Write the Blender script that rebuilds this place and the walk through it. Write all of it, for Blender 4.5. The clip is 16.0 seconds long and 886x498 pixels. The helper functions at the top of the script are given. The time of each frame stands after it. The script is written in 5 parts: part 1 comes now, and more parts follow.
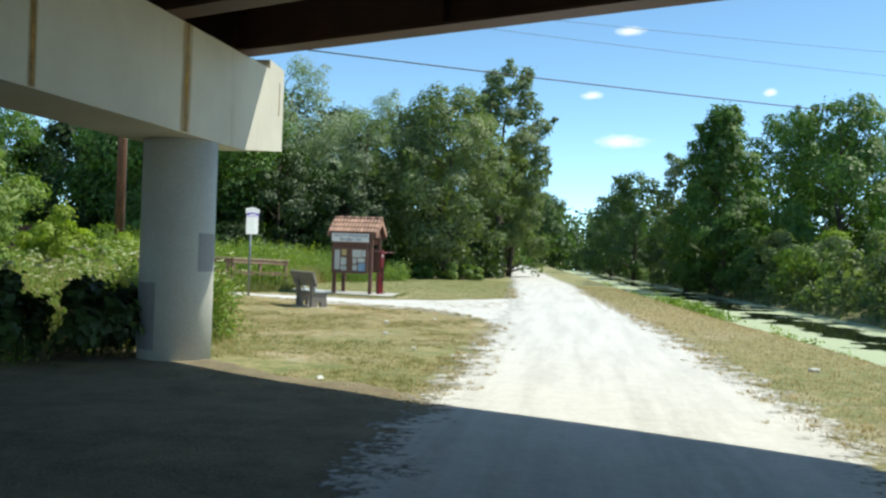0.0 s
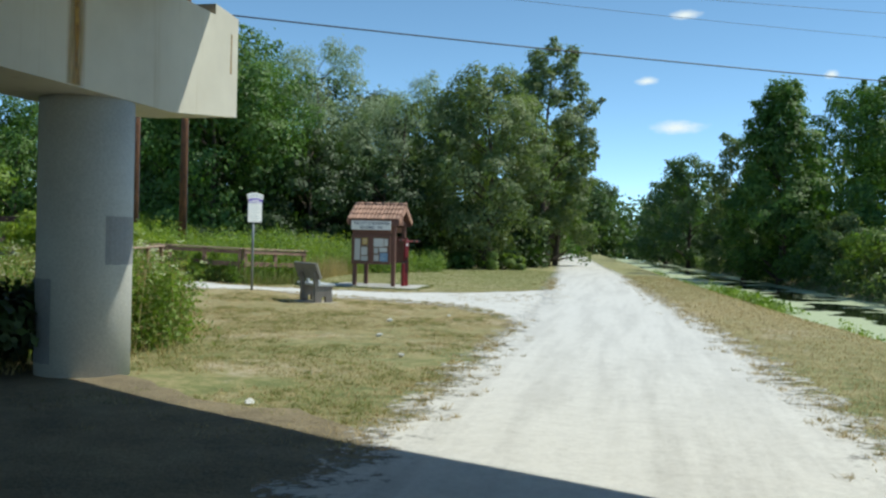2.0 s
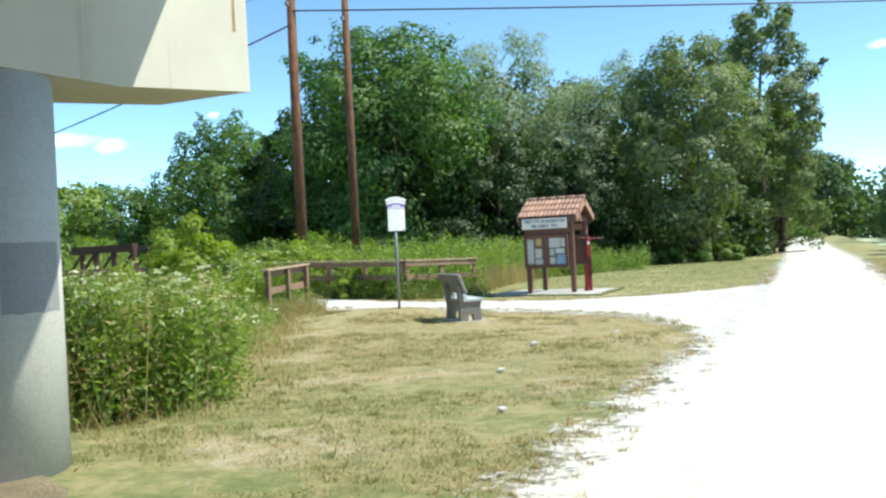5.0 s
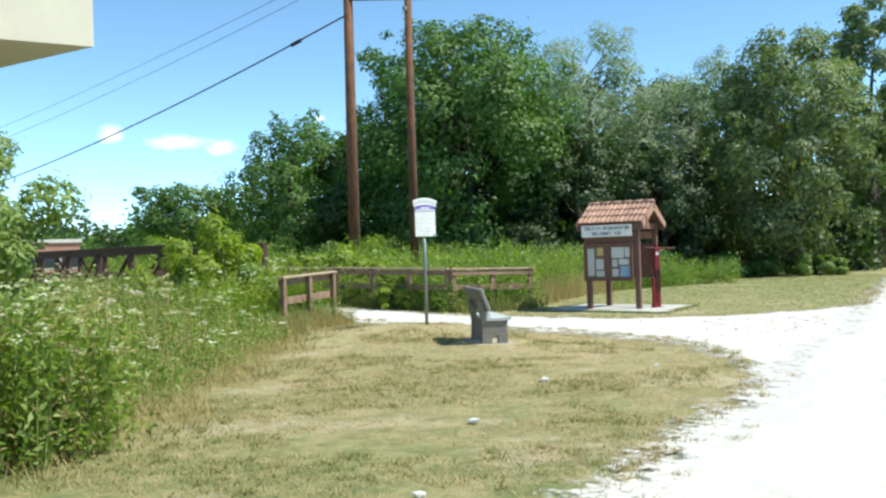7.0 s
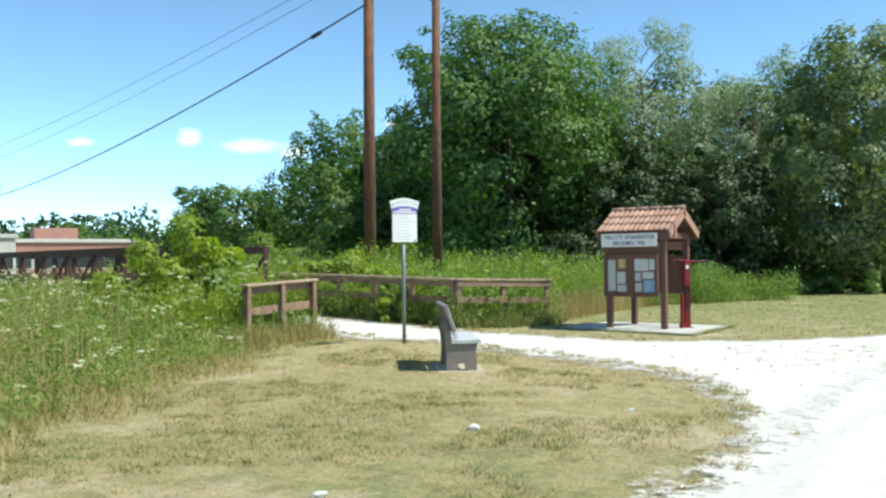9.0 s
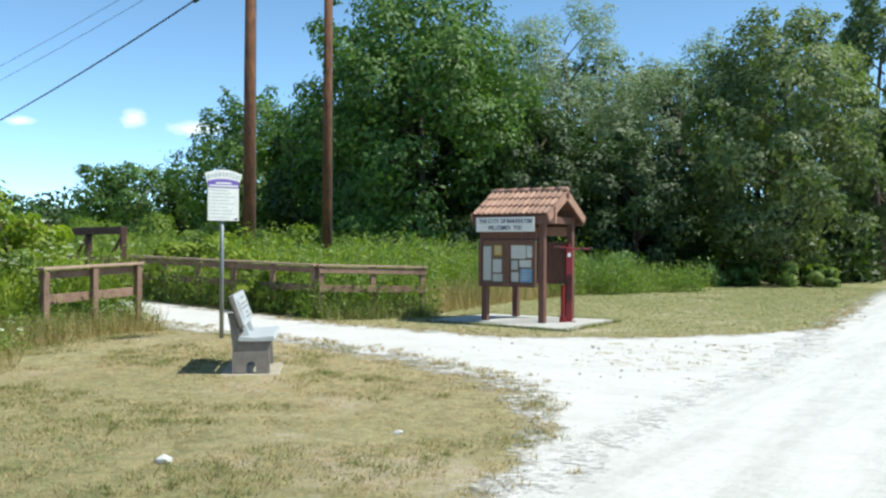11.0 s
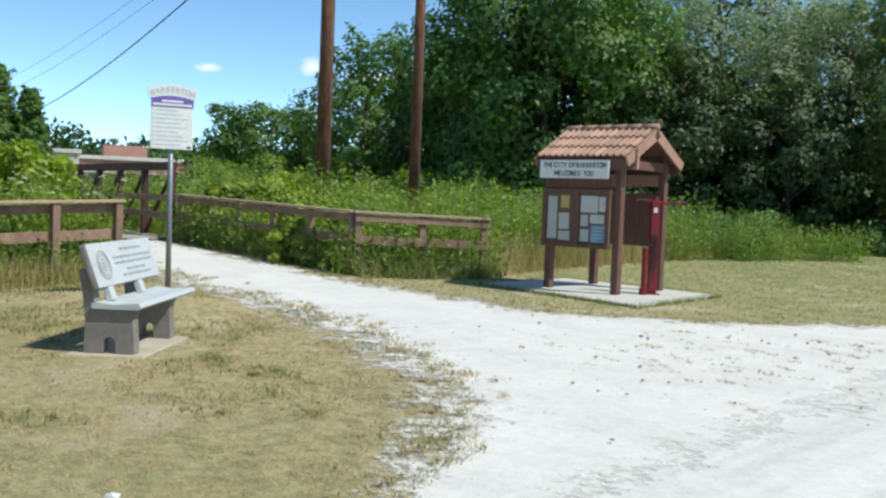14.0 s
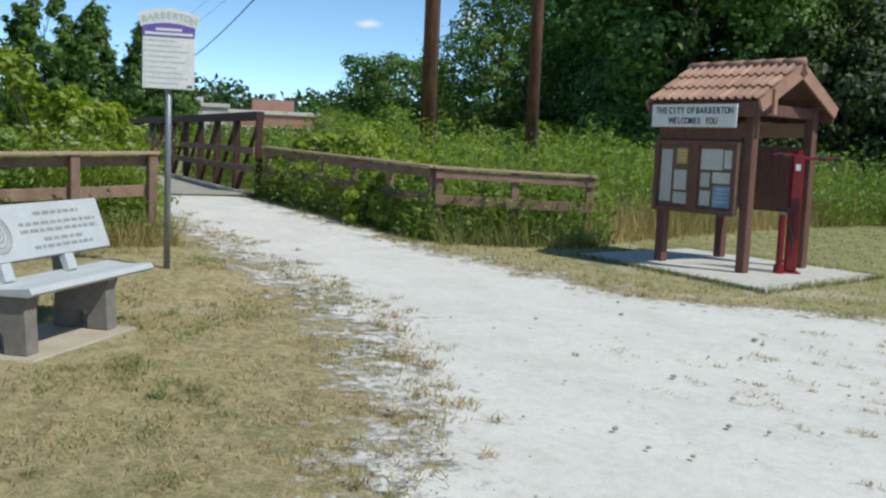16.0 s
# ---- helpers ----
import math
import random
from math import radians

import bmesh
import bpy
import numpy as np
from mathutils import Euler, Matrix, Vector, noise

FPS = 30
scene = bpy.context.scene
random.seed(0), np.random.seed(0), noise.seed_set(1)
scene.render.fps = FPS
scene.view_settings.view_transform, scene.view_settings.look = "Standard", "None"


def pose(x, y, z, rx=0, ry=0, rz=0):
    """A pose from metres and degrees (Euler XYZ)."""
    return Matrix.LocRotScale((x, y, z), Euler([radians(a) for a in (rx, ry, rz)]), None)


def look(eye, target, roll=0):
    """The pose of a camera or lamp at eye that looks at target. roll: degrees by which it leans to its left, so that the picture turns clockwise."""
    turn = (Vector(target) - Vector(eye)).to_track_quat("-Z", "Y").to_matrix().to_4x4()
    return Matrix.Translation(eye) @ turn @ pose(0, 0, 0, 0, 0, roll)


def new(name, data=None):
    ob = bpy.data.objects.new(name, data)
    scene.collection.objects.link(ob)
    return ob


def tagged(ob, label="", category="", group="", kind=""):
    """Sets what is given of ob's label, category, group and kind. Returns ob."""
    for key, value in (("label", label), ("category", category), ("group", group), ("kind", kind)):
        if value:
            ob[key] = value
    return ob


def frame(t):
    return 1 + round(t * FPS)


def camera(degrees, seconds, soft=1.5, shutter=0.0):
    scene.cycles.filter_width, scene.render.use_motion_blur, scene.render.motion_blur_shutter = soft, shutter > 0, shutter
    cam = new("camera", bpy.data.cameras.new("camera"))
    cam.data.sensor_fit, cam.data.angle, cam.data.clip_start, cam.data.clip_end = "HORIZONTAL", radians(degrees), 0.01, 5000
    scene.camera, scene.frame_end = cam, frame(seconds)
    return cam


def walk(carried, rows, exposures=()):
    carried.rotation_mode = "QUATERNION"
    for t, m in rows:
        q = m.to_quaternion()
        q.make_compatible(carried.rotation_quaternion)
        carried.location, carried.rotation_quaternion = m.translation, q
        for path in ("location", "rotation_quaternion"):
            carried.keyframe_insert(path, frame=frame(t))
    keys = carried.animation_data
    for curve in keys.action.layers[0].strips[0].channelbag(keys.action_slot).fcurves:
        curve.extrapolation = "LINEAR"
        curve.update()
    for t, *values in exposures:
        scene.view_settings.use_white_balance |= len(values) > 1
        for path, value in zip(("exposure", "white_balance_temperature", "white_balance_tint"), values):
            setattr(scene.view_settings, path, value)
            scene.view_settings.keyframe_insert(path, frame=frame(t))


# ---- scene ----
cam = camera(50.0, 16.0, 2.4)
PATH = [
    (0, (8.47, -32.316, 1.544), (8.184, -30.337, 1.553), 2.0),
    (0.5, (8.53, -31.557, 1.524), (8.217, -29.582, 1.543), 3.3),
    (1, (8.624, -30.818, 1.509), (8.278, -28.848, 1.522), 3.1),
    (1.5, (8.769, -30.102, 1.512), (8.396, -28.137, 1.517), 2.0),
    (2, (8.874, -29.472, 1.518), (8.476, -27.512, 1.502), 1.4),
    (2.5, (9.067, -28.99, 1.573), (8.674, -27.03, 1.542), 0.3),
    (3, (9.205, -28.422, 1.571), (8.786, -26.466, 1.551), 2.9),
    (3.5, (9.149, -27.494, 1.547), (8.539, -25.589, 1.521), 3.1),
    (4, (9.094, -26.684, 1.516), (8.275, -24.859, 1.512), -1.3),
    (4.5, (9.071, -26.045, 1.523), (8.245, -24.223, 1.515), -2.5),
    (7, (9.167, -22.473, 1.548), (8.14, -20.757, 1.557), -1.8),
    (7.5, (9.188, -21.789, 1.587), (8.126, -20.094, 1.59), 2.1),
    (8, (9.257, -21.065, 1.591), (8.156, -19.395, 1.62), -0.8),
    (8.5, (9.238, -20.362, 1.567), (8.1, -18.717, 1.594), 0.7),
    (9, (9.233, -19.614, 1.554), (8.082, -17.979, 1.58), -0.6),
    (9.5, (9.247, -18.855, 1.567), (8.194, -17.155, 1.578), -1.7),
    (12, (9.664, -15.503, 1.417), (8.563, -13.833, 1.403), 1.6),
    (12.5, (9.593, -14.781, 1.399), (8.42, -13.162, 1.356), 0.5),
    (13, (9.538, -14.124, 1.436), (8.338, -12.525, 1.39), 2.8),
    (13.5, (9.356, -13.454, 1.427), (8.061, -11.932, 1.365), 3.6),
    (14, (9.179, -12.797, 1.454), (7.841, -11.315, 1.345), 2.2),
    (14.5, (8.937, -12.16, 1.449), (7.456, -10.82, 1.348), 2.5),
    (15, (8.659, -11.509, 1.461), (7.16, -10.192, 1.322), 1.7),
    (15.5, (8.409, -10.905, 1.486), (6.882, -9.625, 1.310), 1.4),
    (16, (8.174, -10.323, 1.455), (6.621, -9.08, 1.240), 2.4),
]
walk(cam, [(t, look(eye, target, roll)) for t, eye, target, roll in PATH],
     [(0, 0.22, 6700, 0), (0.9, 0.2, 6700, 0), (1.5, -0.10, 6600, 0), (2.0, -0.16, 6500, 0), (2.6, -0.28, 6500, 0), (3.3, -0.04, 6500, 0), (4, 0.48, 6600, 0), (4.7, 0.56, 6600, 0), (7, 0.45, 6600, 0), (9.5, 0.38, 6600, 0), (12, 0.12, 6500, 3), (13.5, 0.03, 6500, 3), (15, -0.06, 6500, 3), (16, -0.31, 6500, 4)])

# ---- light ----
SUN_EL, SUN_AZ = 54.0, 71.0
world = bpy.data.worlds.new("world")
scene.world = world
world.use_nodes = True
wn = world.node_tree
wn.nodes.clear()
w_out = wn.nodes.new("ShaderNodeOutputWorld")
w_bg = wn.nodes.new("ShaderNodeBackground")
w_sky = wn.nodes.new("ShaderNodeTexSky")
w_sky.sky_type, w_sky.sun_disc = "NISHITA", False
w_sky.sun_elevation, w_sky.sun_rotation = radians(SUN_EL), radians(SUN_AZ)
w_sky.altitude, w_sky.air_density, w_sky.dust_density, w_sky.ozone_density = 4200, 0.75, 0.0, 1.3
w_bg.inputs[1].default_value = 0.15
w_hue = wn.nodes.new("ShaderNodeHueSaturation")
w_hue.inputs["Hue"].default_value, w_hue.inputs["Saturation"].default_value, w_hue.inputs["Value"].default_value = 0.49, 1.04, 1.55
wn.links.new(w_sky.outputs[0], w_hue.inputs["Color"])
wn.links.new(w_hue.outputs[0], w_bg.inputs[0])
wn.links.new(w_bg.outputs[0], w_out.inputs[0])
sun = new("sun", bpy.data.lights.new("sun", "SUN"))
sun.data.energy, sun.data.angle, sun.data.color = 4.5, radians(0.5), (1, 0.95, 0.87)
sun.matrix_world = look((math.sin(radians(SUN_AZ)) * math.cos(radians(SUN_EL)), math.cos(radians(SUN_AZ)) * math.cos(radians(SUN_EL)), math.sin(radians(SUN_EL))), (0, 0, 0))


# ---- materials ----
def nodes_of(name):
    m = bpy.data.materials.new(name)
    m.use_nodes = True
    nt = m.node_tree
    return m, nt, nt.nodes["Principled BSDF"], nt.nodes["Material Output"]


def noise_node(nt, scale, detail=4.0, rough=0.6, vec=None, stretch=None):
    n = nt.nodes.new("ShaderNodeTexNoise")
    n.inputs["Scale"].default_value, n.inputs["Detail"].default_value, n.inputs["Roughness"].default_value = scale, detail, rough
    tc = nt.nodes.new("ShaderNodeTexCoord")
    src = tc.outputs["Object"] if vec is None else vec
    if stretch:
        mp = nt.nodes.new("ShaderNodeMapping")
        mp.inputs["Scale"].default_value = stretch
        nt.links.new(src, mp.inputs[0])
        src = mp.outputs[0]
    nt.links.new(src, n.inputs["Vector"])
    return n.outputs["Fac"]


def ramp(nt, fac, stops):
    r = nt.nodes.new("ShaderNodeValToRGB")
    while len(r.color_ramp.elements) < len(stops):
        r.color_ramp.elements.new(0.5)
    for e, (p, c) in zip(r.color_ramp.elements, stops):
        e.position, e.color = p, (*c, 1) if len(c) == 3 else c
    nt.links.new(fac, r.inputs[0])
    return r.outputs[0]


def mix_col(nt, fac, a, b, how="MIX"):
    m = nt.nodes.new("ShaderNodeMix")
    m.data_type, m.blend_type = "RGBA", how
    for sock, v in ((m.inputs[0], fac), (m.inputs[6], a), (m.inputs[7], b)):
        if isinstance(v, (int, float)):
            sock.default_value = v
        elif isinstance(v, tuple):
            sock.default_value = (*v, 1)
        else:
            nt.links.new(v, sock)
    return m.outputs[2]


def bump(nt, bsdf, height, strength=0.4, dist=0.02):
    b = nt.nodes.new("ShaderNodeBump")
    b.inputs["Strength"].default_value, b.inputs["Distance"].default_value = strength, dist
    nt.links.new(height, b.inputs["Height"])
    nt.links.new(b.outputs[0], bsdf.inputs["Normal"])


def surface(name, dark, light, scale=6, fine=60, rough=0.8, metal=0.0, stretch=None, relief=0.4, dist=0.01, lo=0.35, hi=0.65, spot=None, each=0.0):
    """A surface with broad and fine variation between two colours, and relief. spot: colour of stains. each: spread between objects."""
    m, nt, b, _ = nodes_of(name)
    big, small = noise_node(nt, scale, 5, 0.65, None, stretch), noise_node(nt, fine, 3, 0.7, None, stretch)
    col = ramp(nt, big, [(lo, dark), (hi, light)])
    col = mix_col(nt, 0.35, col, ramp(nt, small, [(0.3, tuple(c * 0.6 for c in dark)), (0.7, tuple(min(1, c * 1.15) for c in light))]))
    if spot:
        s = ramp(nt, noise_node(nt, scale * 0.37, 6, 0.7), [(0.58, (0, 0, 0)), (0.7, (1, 1, 1))])
        col = mix_col(nt, s, col, spot)
    if each:
        oi = nt.nodes.new("ShaderNodeObjectInfo")
        col = mix_col(nt, 1.0, col, ramp(nt, oi.outputs["Random"], [(0, (1 - each,) * 3), (1, (1, 1, 1))]), "MULTIPLY")
    nt.links.new(col, b.inputs["Base Color"])
    b.inputs["Roughness"].default_value, b.inputs["Metallic"].default_value = rough, metal
    bump(nt, b, small, relief, dist)
    return m


def foliage(name, cols, through_light=0.35, rough=0.55, patch=0.35, lean=0.4, glow=(1.3, 1.5, 0.5)):
    """Leaves: each leaf takes its own tone; broad patches lean to one end; some light passes through."""
    m, nt, b, out = nodes_of(name)
    g = nt.nodes.new("ShaderNodeNewGeometry")
    n = len(cols)
    one = ramp(nt, g.outputs["Random Per Island"], [(i / max(1, n - 1), c) for i, c in enumerate(cols)])
    two = ramp(nt, noise_node(nt, patch, 3, 0.6), [(0.35, cols[0]), (0.65, cols[-1])])
    col = mix_col(nt, lean, one, two)
    nt.links.new(col, b.inputs["Base Color"])
    b.inputs["Roughness"].default_value = rough
    tr = nt.nodes.new("ShaderNodeBsdfTranslucent")
    nt.links.new(mix_col(nt, 1.0, col, glow, "MULTIPLY"), tr.inputs[0])
    mx = nt.nodes.new("ShaderNodeMixShader")
    mx.inputs[0].default_value = through_light
    nt.links.new(b.outputs[0], mx.inputs[1])
    nt.links.new(tr.outputs[0], mx.inputs[2])
    nt.links.new(mx.outputs[0], out.inputs[0])
    return m


def lawn_material():
    m, nt, b, _ = nodes_of("dry_lawn")
    big, mid, tuft, fine = noise_node(nt, 0.4, 5, 0.65), noise_node(nt, 2.4, 6, 0.75), noise_node(nt, 9.0, 6, 0.8, None, (1, 1.4, 1)), noise_node(nt, 55, 5, 0.8)
    col = ramp(nt, big, [(0.44, (0.46, 0.35, 0.16)), (0.50, (0.32, 0.28, 0.11)), (0.56, (0.16, 0.22, 0.055))])
    col = mix_col(nt, 0.65, col, ramp(nt, mid, [(0.41, (0.20, 0.19, 0.075)), (0.46, (0.34, 0.28, 0.13)), (0.53, (0.68, 0.54, 0.30)), (0.60, (0.17, 0.19, 0.055))]))
    col = mix_col(nt, 0.5, col, ramp(nt, tuft, [(0.41, (0.12, 0.11, 0.045)), (0.49, (0.28, 0.24, 0.10)), (0.57, (0.76, 0.61, 0.34))]))
    spots = noise_node(nt, 6.0, 8, 0.85)
    col = mix_col(nt, ramp(nt, spots, [(0.52, (0, 0, 0)), (0.62, (0.55,) * 3)]), col, (0.11, 0.135, 0.032))
    col = mix_col(nt, ramp(nt, spots, [(0.41, (0.6,) * 3), (0.50, (0, 0, 0))]), col, (0.72, 0.56, 0.31))
    col = mix_col(nt, 0.34, col, ramp(nt, fine, [(0.38, (0.08, 0.07, 0.03)), (0.62, (0.70, 0.60, 0.37))]))
    # greener turf toward the bridge and behind the kiosk, parched near the side path
    sep = nt.nodes.new("ShaderNodeSeparateXYZ")
    nt.links.new(nt.nodes.new("ShaderNodeTexCoord").outputs["Object"], sep.inputs[0])
    along = nt.nodes.new("ShaderNodeMapRange")
    along.inputs["From Min"].default_value, along.inputs["From Max"].default_value = -24.0, 26.0
    nt.links.new(sep.outputs[1], along.inputs["Value"])
    where = ramp(nt, along.outputs[0], [(0.0, (0.75,) * 3), (0.13, (0.85,) * 3), (0.24, (0.5,) * 3), (0.34, (0.08,) * 3), (0.42, (0.08,) * 3), (0.50, (0.55,) * 3), (0.7, (0.8,) * 3)])
    turf = ramp(nt, mid, [(0.40, (0.13, 0.18, 0.055)), (0.50, (0.21, 0.25, 0.085)), (0.60, (0.40, 0.35, 0.18))])
    patchy_turf = mix_col(nt, 1.0, where, ramp(nt, mix_col(nt, 0.5, big, tuft), [(0.38, (0.45,) * 3), (0.54, (1, 1, 1))]), "MULTIPLY")
    col = mix_col(nt, patchy_turf, col, turf)
    # worn sandy places with ragged rims
    worn = mix_col(nt, 0.4, noise_node(nt, 0.55, 4, 0.55), noise_node(nt, 6.0, 6, 0.8))
    sand = ramp(nt, fine, [(0.35, (0.40, 0.33, 0.23)), (0.65, (0.70, 0.60, 0.45))])
    col = mix_col(nt, ramp(nt, worn, [(0.545, (0, 0, 0)), (0.61, (0.75,) * 3)]), col, sand)
    nt.links.new(col, b.inputs["Base Color"])
    b.inputs["Roughness"].default_value = 0.95
    bump(nt, b, fine, 0.8, 0.02)
    return m


def gravel_material(name="crushed_limestone", run=(1.6, 0.12, 1), low=0.50):
    m, nt, b, _ = nodes_of(name)
    track, mid, spot, fine = noise_node(nt, 1.6, 5, 0.65, None, run), noise_node(nt, 3.0, 6, 0.75), noise_node(nt, 14, 5, 0.75), noise_node(nt, 120, 3, 0.8)
    col = ramp(nt, track, [(0.39, (low, low * 0.975, low * 0.925)), (0.56, (0.77, 0.755, 0.72))])
    col = mix_col(nt, 0.32, col, ramp(nt, mid, [(0.38, (0.47, 0.45, 0.41)), (0.56, (0.76, 0.74, 0.70))]))
    col = mix_col(nt, 0.28, col, ramp(nt, spot, [(0.36, (0.40, 0.38, 0.34)), (0.58, (0.80, 0.78, 0.74))]))
    col = mix_col(nt, 0.30, col, ramp(nt, fine, [(0.32, (0.30, 0.28, 0.25)), (0.6, (0.84, 0.82, 0.79))]))
    nt.links.new(col, b.inputs["Base Color"])
    b.inputs["Roughness"].default_value = 0.95
    bump(nt, b, fine, 0.35, 0.012)
    # the gravel thins out raggedly toward its edges; the UV's first axis is the distance from the edge in metres
    uv = nt.nodes.new("ShaderNodeSeparateXYZ")
    nt.links.new(nt.nodes.new("ShaderNodeTexCoord").outputs["UV"], uv.inputs[0])
    ragged = mix_col(nt, 0.5, noise_node(nt, 1.8, 5, 0.7), noise_node(nt, 9, 5, 0.8))
    ad = nt.nodes.new("ShaderNodeMath")
    ad.operation = "ADD"
    nt.links.new(uv.outputs[0], ad.inputs[0])
    nt.links.new(ramp(nt, ragged, [(0.40, (0, 0, 0)), (0.60, (0.8,) * 3)]), ad.inputs[1])
    nt.links.new(ramp(nt, ad.outputs[0], [(0.5, (0, 0, 0)), (0.9, (1, 1, 1))]), b.inputs["Alpha"])
    return m


def water_material():
    m, nt, b, out = nodes_of("canal_water")
    uv = nt.nodes.new("ShaderNodeTexCoord").outputs["UV"]
    n1 = noise_node(nt, 1.0, 6, 0.6, uv, (3.2, 7.0, 1))
    sep = nt.nodes.new("ShaderNodeSeparateXYZ")
    nt.links.new(uv, sep.inputs[0])
    mid = ramp(nt, sep.outputs[0], [(0.1, (0.72,) * 3), (0.36, (0.52,) * 3), (0.52, (0.42,) * 3), (0.70, (0.44,) * 3), (0.86, (0.64,) * 3)])
    ad = nt.nodes.new("ShaderNodeMath")
    ad.operation = "ADD"
    nt.links.new(n1, ad.inputs[0])
    nt.links.new(mid, ad.inputs[1])
    cover = ramp(nt, ad.outputs[0], [(0.97, (0, 0, 0)), (1.0, (1, 1, 1))])
    weed = ramp(nt, noise_node(nt, 30, 4, 0.7), [(0.3, (0.36, 0.42, 0.24)), (0.7, (0.54, 0.60, 0.40))])
    nt.links.new(mix_col(nt, cover, (0.012, 0.014, 0.008), weed), b.inputs["Base Color"])
    nt.links.new(ramp(nt, cover, [(0, (0.06,) * 3), (1, (0.8,) * 3)]), b.inputs["Roughness"])
    return m


def stained_concrete():
    m, nt, b, _ = nodes_of("painted_concrete")
    big, fine = noise_node(nt, 0.9, 5, 0.6), noise_node(nt, 35, 4, 0.7)
    col = ramp(nt, big, [(0.35, (0.50, 0.47, 0.40)), (0.65, (0.58, 0.55, 0.47))])
    drip = ramp(nt, noise_node(nt, 2.2, 4, 0.6, None, (3, 3, 0.12)), [(0.6, (1, 1, 1)), (0.75, (0.72, 0.66, 0.52))])
    col = mix_col(nt, 0.7, col, drip, "MULTIPLY")
    nt.links.new(col, b.inputs["Base Color"])
    b.inputs["Roughness"].default_value = 0.8
    bump(nt, b, fine, 0.25, 0.006)
    return m


def rust_material():
    """Rust run, fading out sideways and in patches over the concrete."""
    m, nt, b, out = nodes_of("rust_run")
    tc = nt.nodes.new("ShaderNodeTexCoord")
    sep = nt.nodes.new("ShaderNodeSeparateXYZ")
    nt.links.new(tc.outputs["Generated"], sep.inputs[0])
    side = ramp(nt, sep.outputs[1], [(0.0, (0, 0, 0)), (0.45, (1, 1, 1)), (0.6, (1, 1, 1)), (1.0, (0, 0, 0))])
    patch = ramp(nt, noise_node(nt, 5, 5, 0.7, None, (3, 3, 0.3)), [(0.3, (0.12,) * 3), (0.65, (0.75,) * 3)])
    al = mix_col(nt, 1.0, side, patch, "MULTIPLY")
    nt.links.new(ramp(nt, noise_node(nt, 12, 4), [(0.3, (0.28, 0.14, 0.03)), (0.7, (0.50, 0.33, 0.10))]), b.inputs["Base Color"])
    nt.links.new(al, b.inputs["Alpha"])
    b.inputs["Roughness"].default_value = 0.9
    return m


def cloud_material():
    m, nt, b, out = nodes_of("cloud_white")
    nt.nodes.remove(b)
    tc = nt.nodes.new("ShaderNodeTexCoord")
    gr = nt.nodes.new("ShaderNodeTexGradient")
    gr.gradient_type = "SPHERICAL"
    mp = nt.nodes.new("ShaderNodeMapping")
    mp.inputs["Location"].default_value, mp.inputs["Scale"].default_value = (-1, 0, -1), (2, 0, 2)
    nt.links.new(tc.outputs["Generated"], mp.inputs[0])
    nt.links.new(mp.outputs[0], gr.inputs[0])
    ns = noise_node(nt, 0.03, 6, 0.65, None, (1, 1, 2.2))
    al = ramp(nt, mix_col(nt, 0.5, gr.outputs[0], ns), [(0.33, (0, 0, 0)), (0.68, (0.9,) * 3)])
    em, tr, mx = nt.nodes.new("ShaderNodeEmission"), nt.nodes.new("ShaderNodeBsdfTransparent"), nt.nodes.new("ShaderNodeMixShader")
    em.inputs[0].default_value, em.inputs[1].default_value = (0.95, 0.98, 1.0, 1), 1.1
    nt.links.new(al, mx.inputs[0])
    nt.links.new(tr.outputs[0], mx.inputs[1])
    nt.links.new(em.outputs[0], mx.inputs[2])
    nt.links.new(mx.outputs[0], out.inputs[0])
    return m


M_LAWN, M_GRAVEL, M_WATER, M_CONC, M_RUST, M_CLOUD = lawn_material(), gravel_material(), water_material(), stained_concrete(), rust_material(), cloud_material()
M_SIDE = gravel_material("side_path_limestone", (0.5, 0.8, 1), 0.62)
M_COLUMN = surface("column_concrete", (0.50, 0.49, 0.45), (0.58, 0.57, 0.53), 1.5, 40, 0.8, relief=0.2)
# grey of the overpaint, also used for a shaded band on the column
M_PATCH = surface("grey_overpaint_and_shade", (0.27, 0.27, 0.28), (0.31, 0.31, 0.32), 2, 30, 0.7, relief=0.15)
M_SLAB = surface("slab_concrete", (0.52, 0.51, 0.47), (0.64, 0.62, 0.58), 2.5, 70, 0.9)
M_STEEL = surface("brown_bridge_steel", (0.045, 0.018, 0.014), (0.08, 0.032, 0.024), 2, 30, 0.6, relief=0.2)
M_STAIN = surface("red_brown_stained_wood", (0.105, 0.050, 0.038), (0.20, 0.10, 0.076), 5, 60, 0.75, stretch=(6, 6, 0.6))
M_TRIM = surface("faded_trim_wood", (0.33, 0.18, 0.13), (0.46, 0.27, 0.20), 5, 50, 0.8)
M_TILE = surface("terracotta_tile", (0.38, 0.20, 0.135), (0.58, 0.36, 0.265), 6, 60, 0.75, each=0.35)
M_RAIL = surface("weathered_rail_wood", (0.20, 0.115, 0.08), (0.38, 0.245, 0.18), 4, 50, 0.85, each=0.25, relief=0.6)
M_DECK = surface("bleached_deck_planks", (0.36, 0.33, 0.29), (0.50, 0.47, 0.42), 3, 40, 0.9, each=0.2)
# earth colour taken below its own tone to carry the bridge's shade
M_EARTH = surface("shade_darkened_earth", (0.16, 0.13, 0.085), (0.34, 0.28, 0.18), 1.5, 30, 1.0, relief=0.8, dist=0.03)
M_RAILTOP = surface("sunbleached_rail_wood", (0.36, 0.24, 0.17), (0.50, 0.36, 0.27), 4, 50, 0.85)
